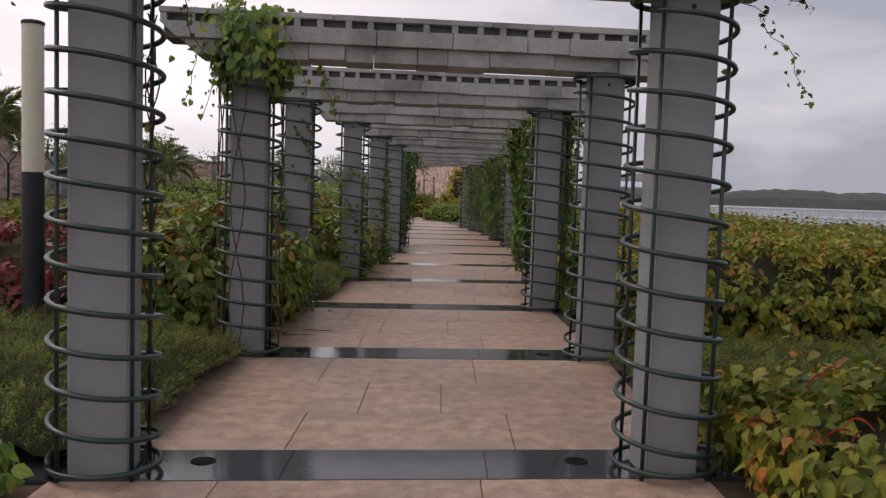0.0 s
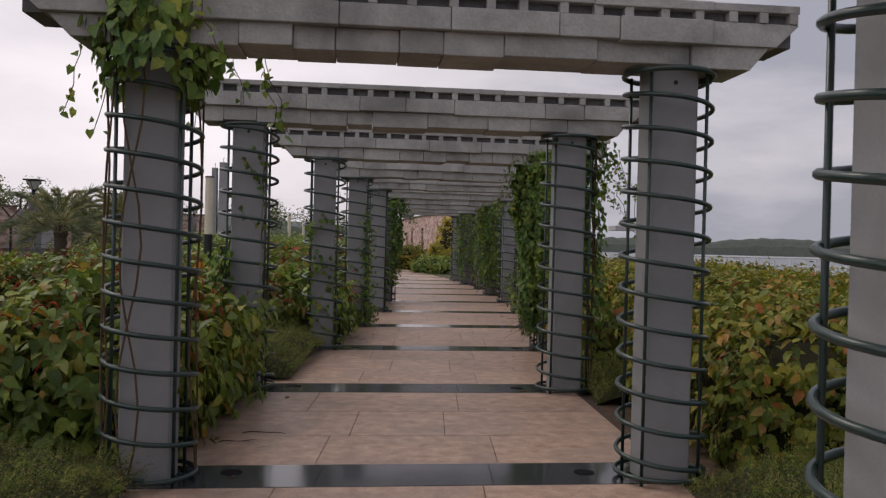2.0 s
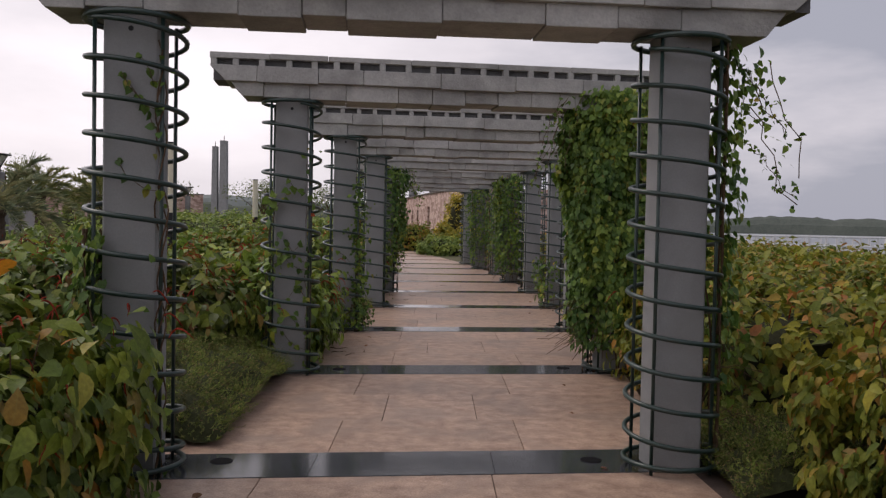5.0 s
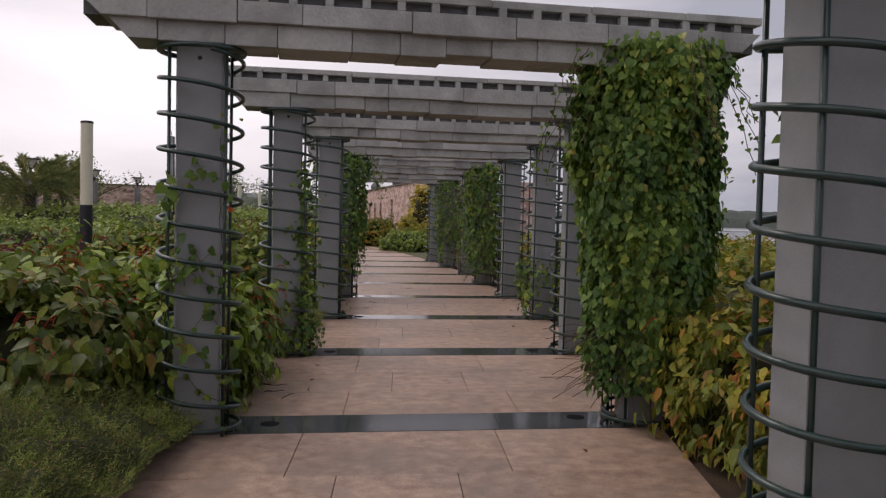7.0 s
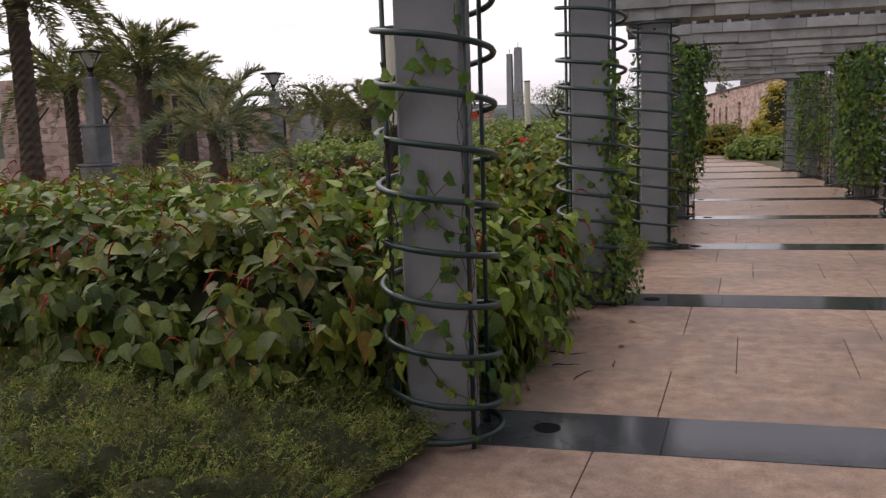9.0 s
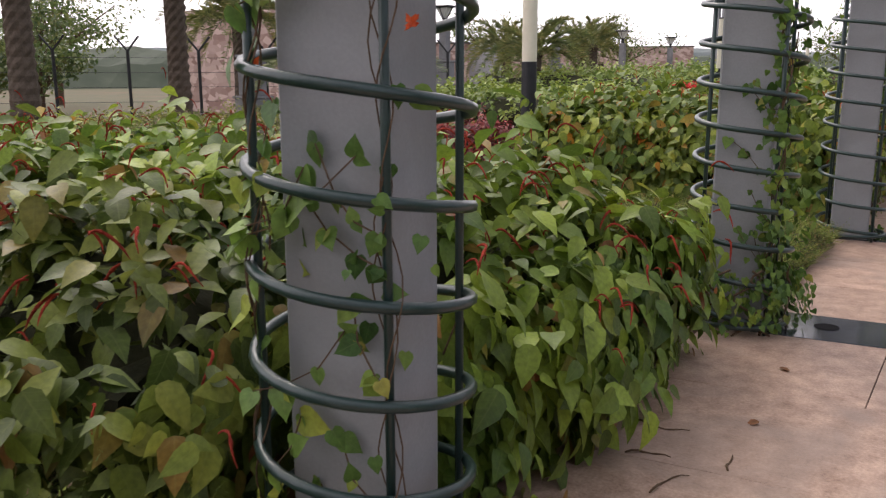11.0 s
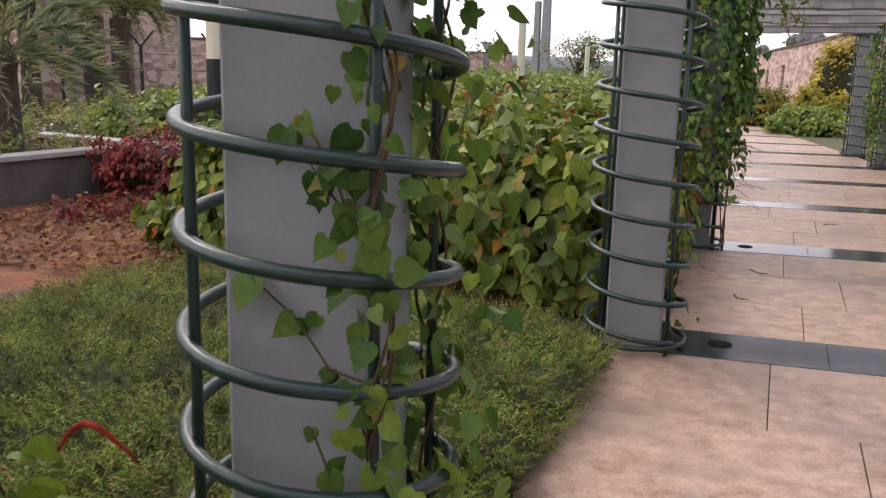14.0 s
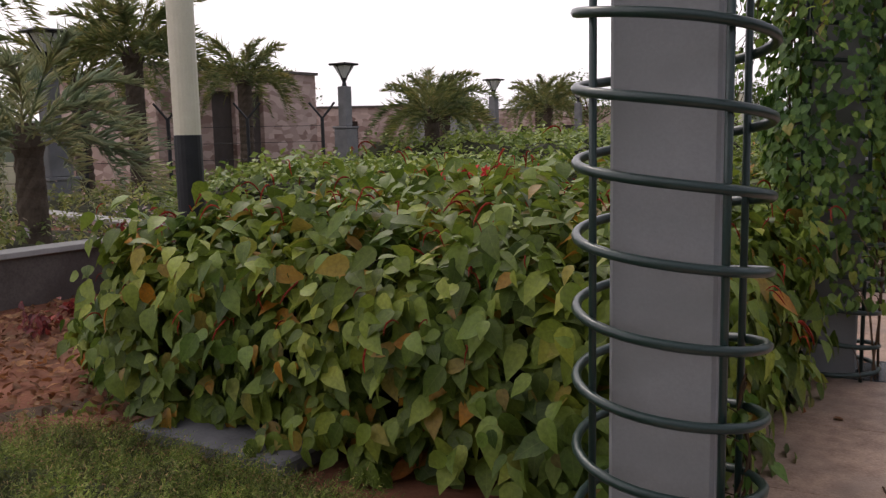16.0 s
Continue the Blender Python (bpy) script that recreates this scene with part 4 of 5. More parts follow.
vine_cover(*LEFT[4], 0.03, 0.4, 0.36, 0.31, 650, 69, "small-leaved creeper round a column foot", size=0.045, twigs=0)
vine_strand(*LEFT[3], (225,), 1.9, 42, 61, "thin young vine climbing a spiral trellis", lmat=VINE_LIGHT, size=0.075, spread=0.05, stem=0.0028)
vine_strand(*LEFT[3], (-45,), 2.3, 34, 60, "thin dark vine climbing a spiral trellis", size=0.055, spread=0.06, stem=0.0022)
vine_strand(*LEFT[4], (-45,), 2.3, 170, 62, "leafy vine climbing a spiral trellis", size=0.06, spread=0.045, stem=0.0035)
vine_strand(*LEFT[4], (45,), 1.9, 480, 63, "leafy vine climbing a spiral trellis", size=0.06, spread=0.085, stem=0.004)
vine_strand(*LEFT[5], (45,), 0.9, 40, 64, "thin vine at a column foot", size=0.06)
vine_strand(*LEFT[0], (135, 45), 2.8, 12, 65, "almost bare vine shoots on a trellis", size=0.05)
vine_strand(*RIGHT[0], (45,), 2.8, 40, 66, "thin vine shoots on a trellis", size=0.05)
vine_strand(*RIGHT[1], (45,), 2.8, 16, 67, "almost bare vine shoots on a trellis", size=0.04)
vine_strand(*LEFT[2], (-45, 135), 2.7, 22, 68, "thin vine shoots on a trellis", size=0.05)


def wisp(x, y, z, dx, dz, seed):
    """A loose shoot that hangs out into the air from a beam end."""
    rng = np.random.default_rng(seed)
    th = thing("vine_shoot", pose(x, y, z), "loose hanging vine shoot with small leaves", "vine", "hanging shoots")
    pts = [(dx * u + rng.normal(0, 0.015), rng.normal(0, 0.03), dz * u ** 1.5 + rng.normal(0, 0.01)) for u in np.linspace(0, 1, 12)]
    bm = bmesh.new()
    sweep(bm, pts, 0.0028, 4)
    part("stem", bm, STEM, th)
    Q = np.repeat(np.array(pts[3:]), 4, axis=0)
    k = len(Q)
    part_mesh("foliage", leaf_mesh("foliage", LEAF_HEART, Q + rng.normal(0, 0.025, (k, 3)), rng.normal(0, 1, (k, 3)), rng.normal(0, 0.6, (k, 3)) + np.array([0, 0, -0.6]), rng.uniform(0.02, 0.042, k)), VINE_LEAF, th, kind="stuff")


wisp(LEFT[0][0] + 0.25, LEFT[0][1], 2.9, 0.25, -0.55, 71)
wisp(LEFT[0][0] - 0.3, LEFT[0][1], 2.95, -0.2, -0.35, 72)
wisp(RIGHT[0][0] + 0.3, RIGHT[0][1], 2.8, 0.45, -0.55, 73)
wisp(RIGHT[0][0] + 0.3, RIGHT[0][1], 2.95, 0.4, -0.2, 74)
wisp(RIGHT[2][0] + 0.3, RIGHT[2][1], 2.7, 0.4, -0.5, 75)
wisp(RIGHT[2][0] + 0.3, RIGHT[2][1], 2.2, 0.45, -0.4, 76)


# ---- small blossoms ----
ORANGE = mat("orange_petal", (0.62, 0.07, 0.015), (0.78, 0.13, 0.02), 30, 0.5, 0.1, 90)
SCARLET = mat("scarlet_petal", (0.55, 0.02, 0.02), (0.70, 0.05, 0.04), 30, 0.5, 0.1, 90)


def blossom(x, y, z, r, material, label, seed):
    rng = np.random.default_rng(seed)
    n = 9
    a = np.arange(n) * math.tau / n
    T = np.stack([np.cos(a), np.sin(a) * 0.5 - 0.4, np.sin(a) + 0.1], 1) + rng.normal(0, 0.25, (n, 3))
    me = leaf_mesh("blossom", LEAF_SMALL, np.zeros((n, 3)), np.array([0, -1.0, 0.4]) + rng.normal(0, 0.4, (n, 3)), T, r * rng.uniform(0.7, 1.2, n))
    ob = tagged(part_mesh("blossom", me, material), label, "flower", "small blossoms")
    ob.location = (x, y, z)


lx, ly = LEFT[3]
blossom(lx - 0.21, ly - 0.17, 1.53, 0.035, ORANGE, "small orange flower on a thin vine", 1)
blossom(lx + 0.24, ly - 0.1, 1.63, 0.03, ORANGE, "small orange flower on a thin vine", 2)
for k in range(6):
    blossom(-3.9 + 0.09 * k, 24.6 + 0.05 * (k % 3), 1.36 + 0.02 * (k % 2), 0.06, SCARLET, "scarlet flower among shrub leaves", 10 + k)

# ---- cream and black posts ----
def make_post():
    th = thing("marker_post", Matrix(), "tall round post, cream above and black below", "post", "marker posts")
    bm = bmesh.new()
    lathe(bm, [(0.105, 0.0), (0.105, 1.69)], 20)
    part("lower_tube", bm, BLACK, th, "black painted lower half", smooth=False)
    bm = bmesh.new()
    lathe(bm, [(0.102, 1.69), (0.102, 3.11)], 20)
    part("upper_tube", bm, CREAM, th, "cream painted upper half")
    bm = bmesh.new()
    lathe(bm, [(0.108, 3.11), (0.108, 3.14), (0.09, 3.15)], 20)
    part("cap", bm, BLACK, th)
    return th


post = make_post()
for i, (x, y) in enumerate(((-4.0, 8.2), (-5.62, 23.66), (-7.2, 39.0), (-8.8, 54.4), (-10.3, 70.0))):
    if i == 0:
        post.matrix_basis = pose(x, y, 0)
    else:
        copy_thing(post, pose(x, y, 0))

# ---- raised planter with a low rendered wall ----
WALL = mat("stained_render", (0.10, 0.085, 0.075), (0.19, 0.165, 0.15), 2.5, 0.85, 0.3, 40, stain=(0.07, 0.055, 0.05), stain_scale=1.2)
CAP = mat("grey_coping_stone", (0.30, 0.29, 0.275), (0.42, 0.41, 0.39), 4, 0.7, 0.2, 60, rnd=0.08)


def low_wall(ax, ay, bx, by, h, label, name="low_wall"):
    d = Vector((bx - ax, by - ay, 0))
    L = d.length
    rz = math.degrees(math.atan2(d.y, d.x))
    th = thing(name, pose(ax, ay, 0, 0, 0, rz), label, "wall", "low planter walls")
    bm = bmesh.new()
    box(bm, 0, L, -0.12, 0.12, -0.05, h - 0.06)
    part("wall_body", bm, WALL, th)
    k = max(1, int(L / 1.2))
    for i in range(k):
        c = part("coping_stone", chamfer_box(L / k - 0.006, 0.34, 0.065, 0.008), CAP, th)
        c.location = (L * (i + 0.5) / k, 0, h - 0.028)
    return th


low_wall(-8.78, 12.0, -8.72, 26.1, 0.58, "low dark rendered planter wall with grey coping")
low_wall(-8.72, 26.25, -14.0, 27.3, 0.58, "low dark rendered planter wall with grey coping")
low_wall(-33, 50, -20, 60, 0.75, "low planter wall with grey coping in the park")
low_wall(-16.5, 34.5, -15.2, 48, 0.6, "low planter wall with grey coping in the park")
bm = bmesh.new()
bm.faces.new([bm.verts.new(v) for v in ((-17, 11.5, 0.40), (-8.85, 11.5, 0.40), (-8.85, 26.1, 0.40), (-14, 27.1, 0.40), (-17, 27.1, 0.40))])
tagged(part("planter_soil", bm, SOIL), "soil of the raised planter", "soil", kind="structure")
hedge("low bed of pale flowering plants behind the wall", -16.5, -8.98, 18.6, 26.2, 0.40, 14000, 81, lmat=FLOWER_LEAF, shape=LEAF_SMALL, size=0.075, group="flower beds", name="flower_bed", category="flower bed", base=0.38, edge=0.8)
hedge("low bed of pale flowering plants in the park", -17.5, -9.5, 28.0, 36.0, 0.75, 9000, 82, lmat=FLOWER_LEAF, shape=LEAF_SMALL, size=0.10, group="flower beds", name="flower_bed", category="flower bed")
hedge("low bed of pale flowering plants in the park", -24, -15.5, 36.2, 50.0, 0.6, 8000, 83, lmat=FLOWER_LEAF, shape=LEAF_SMALL, size=0.13, group="flower beds", name="flower_bed", category="flower bed")

# ---- lamp pillars ----
PILLAR = mat("grey_pillar_stone", (0.17, 0.17, 0.175), (0.27, 0.265, 0.265), 4, 0.8, 0.35, 50, stain=(0.12, 0.12, 0.12))
METAL = mat("dark_lamp_metal", (0.03, 0.03, 0.032), (0.05, 0.05, 0.053), 10, 0.4, 0.05, 90, metal=0.6)
GLASS = mat("frosted_lamp_glass", (0.62, 0.62, 0.60), (0.72, 0.72, 0.70), 8, 0.3, 0.02, 60, spec=0.5)


def make_lamp():
    th = thing("lamp_pillar", Matrix(), "square stone pillar carrying a funnel-shaped lamp", "street lamp", "lamp pillars")
    for name, s, z0, z1 in (("plinth", 0.72, 0, 0.9), ("shaft", 0.56, 0.96, 2.0), ("neck", 0.34, 2.06, 3.35)):
        p = part(name, chamfer_box(s, s, z1 - z0, 0.03), PILLAR, th)
        p.location = (0, 0, (z0 + z1) / 2)
    for z, s in ((0.93, 0.8), (2.03, 0.62)):
        p = part("band", chamfer_box(s, s, 0.07, 0.012), PILLAR, th)
        p.location = (0, 0, z)
    bm = bmesh.new()
    lathe(bm, [(0.09, 3.35), (0.06, 3.5), (0.12, 3.62)], 12)
    part("lamp_stem", bm, METAL, th)
    bm = bmesh.new()
    lathe(bm, [(0.10, 3.62), (0.34, 4.0)], 4)
    bmesh.ops.rotate(bm, verts=bm.verts[:], cent=(0, 0, 0), matrix=Matrix.Rotation(radians(45), 3, "Z"))
    part("lamp_glass", bm, GLASS, th, "pale frosted glass funnel")
    for k in range(4):
        a = radians(90 * k + 45 + 45)
        bm = bmesh.new()
        sweep(bm, [(0.11 * math.cos(a), 0.11 * math.sin(a), 3.62), (0.36 * math.cos(a), 0.36 * math.sin(a), 4.02)], 0.018, 6)
        part("lamp_rib", bm, METAL, th)
    hat = part("lamp_hat", chamfer_box(0.72, 0.72, 0.07, 0.025), METAL, th)
    hat.matrix_basis = pose(0, 0, 4.05, 0, 0, 0)
    return th


lamp = make_lamp()
for i, (x, y) in enumerate(((-17.4, 30.0), (-18.1, 40.8), (-18.5, 51.4), (-19.2, 62.0), (-19.8, 72.6), (-17.9, 19.5))):
    if i == 0:
        lamp.matrix_basis = pose(x, y, 0)
    else:
        copy_thing(lamp, pose(x, y, 0))

# ---- palms ----
PALM_PALE = leaf_mat("silvery_palm_leaflet", [(0.0, (0.21, 0.27, 0.16)), (0.6, (0.33, 0.39, 0.25)), (1.0, (0.43, 0.45, 0.31))], rough=0.45, trans=0.45)


def frond_mesh(name, L, droop, seed, material):
    """An arching midrib with long narrow leaflets that hang from both sides."""
    rng = np.random.default_rng(seed)
    k = 52
    u = np.linspace(0.1, 1.0, k)
    ax = lambda v: np.stack([L * v * (1 - 0.22 * droop * v), 0.05 * L * np.sin(2.2 * v + seed), L * (0.6 * v - droop * v * v)], -1)
    P, N, T, S = [], [], [], []
    for side in (-1, 1):
        p = ax(u + rng.normal(0, 0.004, k))
        t = np.stack([0.7 + rng.normal(0, 0.16, k), side * (0.85 - 0.45 * u) + rng.normal(0, 0.12, k), -0.35 - 0.55 * u + rng.normal(0, 0.2, k)], 1)
        P.append(p)
        T.append(t)
        N.append(np.stack([0 * u, side * -0.5 + 0 * u, 1 + 0 * u], 1) + rng.normal(0, 0.3, (k, 3)))
        S.append((0.38 * np.sin(np.clip(u * 0.85 + 0.15, 0, 1) * math.pi * 0.92) + 0.12) * rng.uniform(0.8, 1.15, k))
    me = leaf_mesh(name, (LEAF_THIN[0] * np.array([1, 0.22, 2.2]), LEAF_THIN[1]), np.concatenate(P), np.concatenate(N), np.concatenate(T), np.concatenate(S))
    bm = bmesh.new()
    bm.from_mesh(me)
    sweep(bm, [Vector(ax(np.array(v))) for v in np.linspace(0, 1, 9)], [0.02 * (1 - 0.85 * i / 8) for i in range(9)], 5)
    bm.to_mesh(me)
    bm.free()
    me.materials.append(material)
    return me


FRONDS = [frond_mesh("frond", 2.6, 0.95, 1, PALM_LEAF), frond_mesh("frond", 2.5, 1.25, 2, PALM_LEAF), frond_mesh("frond", 2.2, 0.6, 3, PALM_LEAF)]
FRONDS_PALE = [frond_mesh("frond", 2.6, 1.0, 4, PALM_PALE), frond_mesh("frond", 2.5, 1.3, 5, PALM_PALE), frond_mesh("frond", 2.2, 0.7, 6, PALM_PALE)]


def palm(x, y, trunk_h, r, count, scale, seed, base=0.0, label="feathery date palm with a rough brown trunk", fronds=FRONDS):
    rng = random.Random(seed)
    th = thing("palm_tree", pose(x, y, base), label, "palm tree", "park palms")
    bm = bmesh.new()
    prof = []
    k = max(6, int(trunk_h / 0.11))
    for i in range(k + 1):
        z = trunk_h * i / k
        rr = r * (1.18 - 0.25 * min(1, z / 1.5)) * (1 + 0.09 * (i % 2))
        prof.append((rr, z))
    prof += [(r * 1.25, trunk_h + 0.12), (r * 0.7, trunk_h + 0.4)]
    lathe(bm, prof, 14)
    for v in bm.verts:
        a = math.atan2(v.co.y, v.co.x)
        s = 1 + 0.07 * math.sin(a * 7 + v.co.z * 28)
        v.co.x *= s
        v.co.y *= s
    part("trunk", bm, TRUNK, th, "rough brown trunk with leaf scars")
    for i in range(count):
        u = i / count
        a = i * 2.39996 + rng.uniform(-0.15, 0.15)
        el = 62 - 78 * u + rng.uniform(-8, 8)
        me = fronds[2] if u < 0.3 else fronds[rng.randrange(2)]
        ob = part_mesh("frond", me, None, th)
        s = scale * rng.uniform(0.85, 1.12)
        ob.matrix_basis = Matrix.Translation((0.7 * r * math.cos(a), 0.7 * r * math.sin(a), trunk_h + 0.3 - 0.2 * u)) @ pose(0, 0, 0, 0, 0, math.degrees(a)) @ pose(0, 0, 0, 0, -el * 0.75, 0) @ pose(0, 0, 0, rng.uniform(-20, 20)) @ Matrix.Diagonal((s, s, s, 1))


palm(-9.85, 24.9, 1.15, 0.15, 20, 0.72, 1, 0.35, "young silvery date palm standing behind the low wall", FRONDS_PALE)
palm(-17.4, 32.2, 3.5, 0.22, 30, 0.95, 2)
palm(-21.1, 39.3, 3.45, 0.24, 28, 0.82, 3)
palm(-22.4, 53.5, 2.6, 0.28, 26, 1.05, 4)
palm(-21.5, 63.0, 3.0, 0.28, 24, 1.05, 5)
palm(-24.5, 68.0, 3.4, 0.28, 24, 1.05, 6)
palm(-15.0, 22.0, 4.2, 0.24, 28, 1.0, 7, 0.3)
palm(-16.2, 26.5, 4.4, 0.24, 28, 1.0, 8, 0.3)
palm(-12.6, 37.6, 2.0, 0.2, 24, 0.75, 9)
palm(-21.5, 33.5, 3.2, 0.22, 26, 1.0, 10)

# ---- trees in the park ----
def tree(x, y, h, spread, n, seed, lmat=TREE_LEAF, label="broad-leaved park tree with an uneven crown", size=0.22):
    rng = np.random.default_rng(seed)
    th = thing("tree", pose(x, y, 0), label, "tree", "park trees")
    bm = bmesh.new()
    th0 = h * 0.4
    sweep(bm, [(0, 0, 0), (0.08, 0.03, th0 * 0.5), (0.02, 0.1, th0), (0.1, 0.05, h * 0.7)], [0.03 * h, 0.024 * h, 0.02 * h, 0.008 * h], 9)
    clumps = []
    for k in range(16):
        a = rng.uniform(0, math.tau)
        rr = spread * math.sqrt(rng.uniform(0.02, 1))
        c = Vector((rr * math.cos(a), rr * math.sin(a), th0 + (h - th0) * rng.uniform(0.15, 0.95) * (1 - 0.35 * rr / spread)))
        clumps.append(c)
        s = Vector((0.02, 0.08, th0 * rng.uniform(0.8, 1.1)))
        sweep(bm, [s, (s + c) / 2 + Vector((0, 0, 0.1)), c], [0.011 * h, 0.007 * h, 0.003 * h], 6)
    part("trunk", bm, STEM, th)
    idx = rng.integers(0, len(clumps), n)
    C = np.array([tuple(c) for c in clumps])[idx]
    P = C + unit(rng.normal(0, 1, (n, 3))) * (rng.uniform(0, 1, n) ** 0.45 * spread * 0.42)[:, None] * np.array([1, 1, 0.75])
    part_mesh("crown", leaf_mesh("crown", LEAF_SMALL, P, rng.normal(0, 0.6, (n, 3)) + np.array([0, 0, 0.7]), rng.normal(0, 0.7, (n, 3)) + np.array([0, 0, -0.5]), size * rng.uniform(0.6, 1.3, n)), lmat, th)


for i, (x, y, h, s) in enumerate(((-23, 24, 4.2, 1.8), (-34, 34, 5.0, 2.6), (-36, 28, 6.5, 3.4), (-30, 20, 6.0, 3.0),
                                   (-38, 58, 7.5, 3.8), (-26, 80, 6.5, 3.6), (-18, 92, 6, 3.4), (-34, 72, 7, 3.6), (-42, 40, 7.5, 3.6), (-12, 100, 6, 3.5))):
    tree(x, y, h, s, 2600, 100 + i)
tree(-23.5, 27.5, 2.9, 1.7, 2600, 130, label="dense dark green park bush", size=0.16)
hedge("tall golden-yellow bush at the end of the walkway", 0.25, 2.5, 49.4, 51.4, 3.0, 14000, 131, lmat=YELLOW_BUSH, shape=LEAF_SMALL, size=0.17, group="end bushes", edge=0.45)
hedge("low yellow-green bush at the end of the walkway", -0.8, 1.5, 47.3, 49.1, 0.92, 4500, 132, lmat=LIME_LEAF, shape=LEAF_SMALL, size=0.14, group="end bushes", edge=0.6)
hedge("dry brownish hedge at the end of the walkway", -3.8, -0.6, 53.5, 54.7, 1.42, 5000, 133, lmat=HEDGE_YELLOW, shape=LEAF_SMALL, size=0.16, group="end bushes", edge=0.9)

# ---- rubble stone buildings ----
def rubble_mat():
    m = mat("rubble_stone_wall", (0.20, 0.13, 0.105), (0.36, 0.26, 0.215), 1.2, 0.9, 0.4, 20)
    nt = m.node_tree
    b = nt.nodes["Principled BSDF"]
    geo = nt.nodes.new("ShaderNodeNewGeometry")
    mp = nt.nodes.new("ShaderNodeMapping")
    mp.inputs["Scale"].default_value = (1.7, 1.7, 3.0)
    v = nt.nodes.new("ShaderNodeTexVoronoi")
    v.inputs["Scale"].default_value = 1.6
    nt.links.new(geo.outputs["Position"], mp.inputs["Vector"])
    nt.links.new(mp.outputs["Vector"], v.inputs["Vector"])
    ramp = nt.nodes.new("ShaderNodeValToRGB")
    ramp.color_ramp.elements[0].color = (0.29, 0.18, 0.15, 1)
    ramp.color_ramp.elements[1].color = (0.64, 0.48, 0.42, 1)
    sep = nt.nodes.new("ShaderNodeSeparateColor")
    nt.links.new(v.outputs["Color"], sep.inputs["Color"])
    nt.links.new(sep.outputs["Red"], ramp.inputs["Fac"])
    nt.links.new(ramp.outputs["Color"], b.inputs["Base Color"])
    return m


RUBBLE = rubble_mat()
DARKIN = mat("dark_interior", (0.075, 0.06, 0.052), (0.11, 0.09, 0.08), 3, 0.9, 0.1)
HAZY = mat("pale_concrete", (0.36, 0.35, 0.355), (0.46, 0.45, 0.45), 1.5, 0.85, 0.1)


def building(ax, ay, bx, by, depth, h, openings, label, material=RUBBLE, coping=True):
    """A flat-roofed block whose front runs from a to b; openings are (start, end, sill, head) along the front."""
    d = Vector((bx - ax, by - ay, 0))
    L = d.length
    th = thing("stone_building", pose(ax, ay, 0, 0, 0, math.degrees(math.atan2(d.y, d.x))), label, "building", "stone buildings")
    bm = bmesh.new()
    xs = [0.0]
    for s, e, z0, z1 in openings:
        box(bm, xs[-1], s, 0, 0.4, 0, h)
        if z0 > 0:
            box(bm, s, e, 0, 0.4, 0, z0)
        box(bm, s, e, 0, 0.4, z1, h)
        xs.append(e)
    box(bm, xs[-1], L, 0, 0.4, 0, h)
    bmesh.ops.remove_doubles(bm, verts=bm.verts, dist=0.001)
    part("front_wall", bm, material, th)
    for nm, x0, x1, y0, y1 in (("side_wall", 0, 0.4, 0.4, depth), ("side_wall", L - 0.4, L, 0.4, depth), ("back_wall", 0.4, L - 0.4, depth - 0.4, depth)):
        bm = bmesh.new()
        box(bm, x0, x1, y0, y1, 0, h)
        part(nm, bm, material, th)
    bm = bmesh.new()
    box(bm, 0.4, L - 0.4, 0.4, depth - 0.4, h - 0.3, h - 0.1)
    part("roof", bm, DARKIN, th)
    for s, e, z0, z1 in openings:
        bm = bmesh.new()
        box(bm, s + 0.003, e - 0.003, 0.22, 0.3, z0, z1 - 0.003)
        part("doorway_panel" if z0 == 0 else "window", bm, DARKIN, th, "dark recessed panel")
    if coping:
        bm = bmesh.new()
        box(bm, -0.08, L + 0.08, -0.1, 0.5, h, h + 0.1)
        part("coping", bm, WALL, th)
    return th


building(-23.6, 37.7, -23.2, 45.2, 6.0, 4.2, [(2.3, 3.35, 0, 3.45), (3.6, 4.7, 0, 3.45)], "brown rubble-stone park building with dark doorways")
building(-31.5, 52.5, -26.6, 56.6, 3.0, 3.3, [(3.2, 3.6, 0.0, 2.6)], "reddish rubble-stone wall of a park building")
building(-28.4, 56.0, -24.8, 58.5, 2.5, 3.2, [], "pale grey concrete block in the park", material=HAZY, coping=False)
building(-5.5, 101.0, 1.7, 59.5, 8.0, 3.9, [(8.0, 9.0, 1.2, 2.7), (14.6, 15.7, 1.2, 2.7), (18.0, 19.0, 1.2, 2.7), (21.2, 22.3, 1.2, 2.7), (27.1, 28.1, 0.0, 2.9)], "long reddish rubble-stone building at the walkway's end")
building(-40, 86, -24, 92, 6.0, 4.0, [(4, 5, 0, 2.5), (8, 9, 1, 2.5)], "distant stone building behind trees")

# rocks on the roof of the end building
for x, y, r in ((-2.4, 86.0, 0.45), (-0.2, 76.5, 0.6), (0.5, 74.6, 0.75), (0.9, 68.6, 0.4)):
    bm = bmesh.new()
    bmesh.ops.create_icosphere(bm, subdivisions=2, radius=r)
    for v in bm.verts:
        v.co *= 1 + 0.18 * noise.noise(v.co * 2.2 + Vector((x, 0, 0)))
    ob = tagged(part("boulder", bm, STONE_DARK), "dark rock on the roof of the stone building", "rock", "rooftop rocks")
    ob.location = (x, y, 3.95 + r * 0.6)

# stone monument of two tall slabs
th = thing("monument", pose(-38.1, 152.6, 0), "tall grey twin-slab monument beyond the park", "monument")
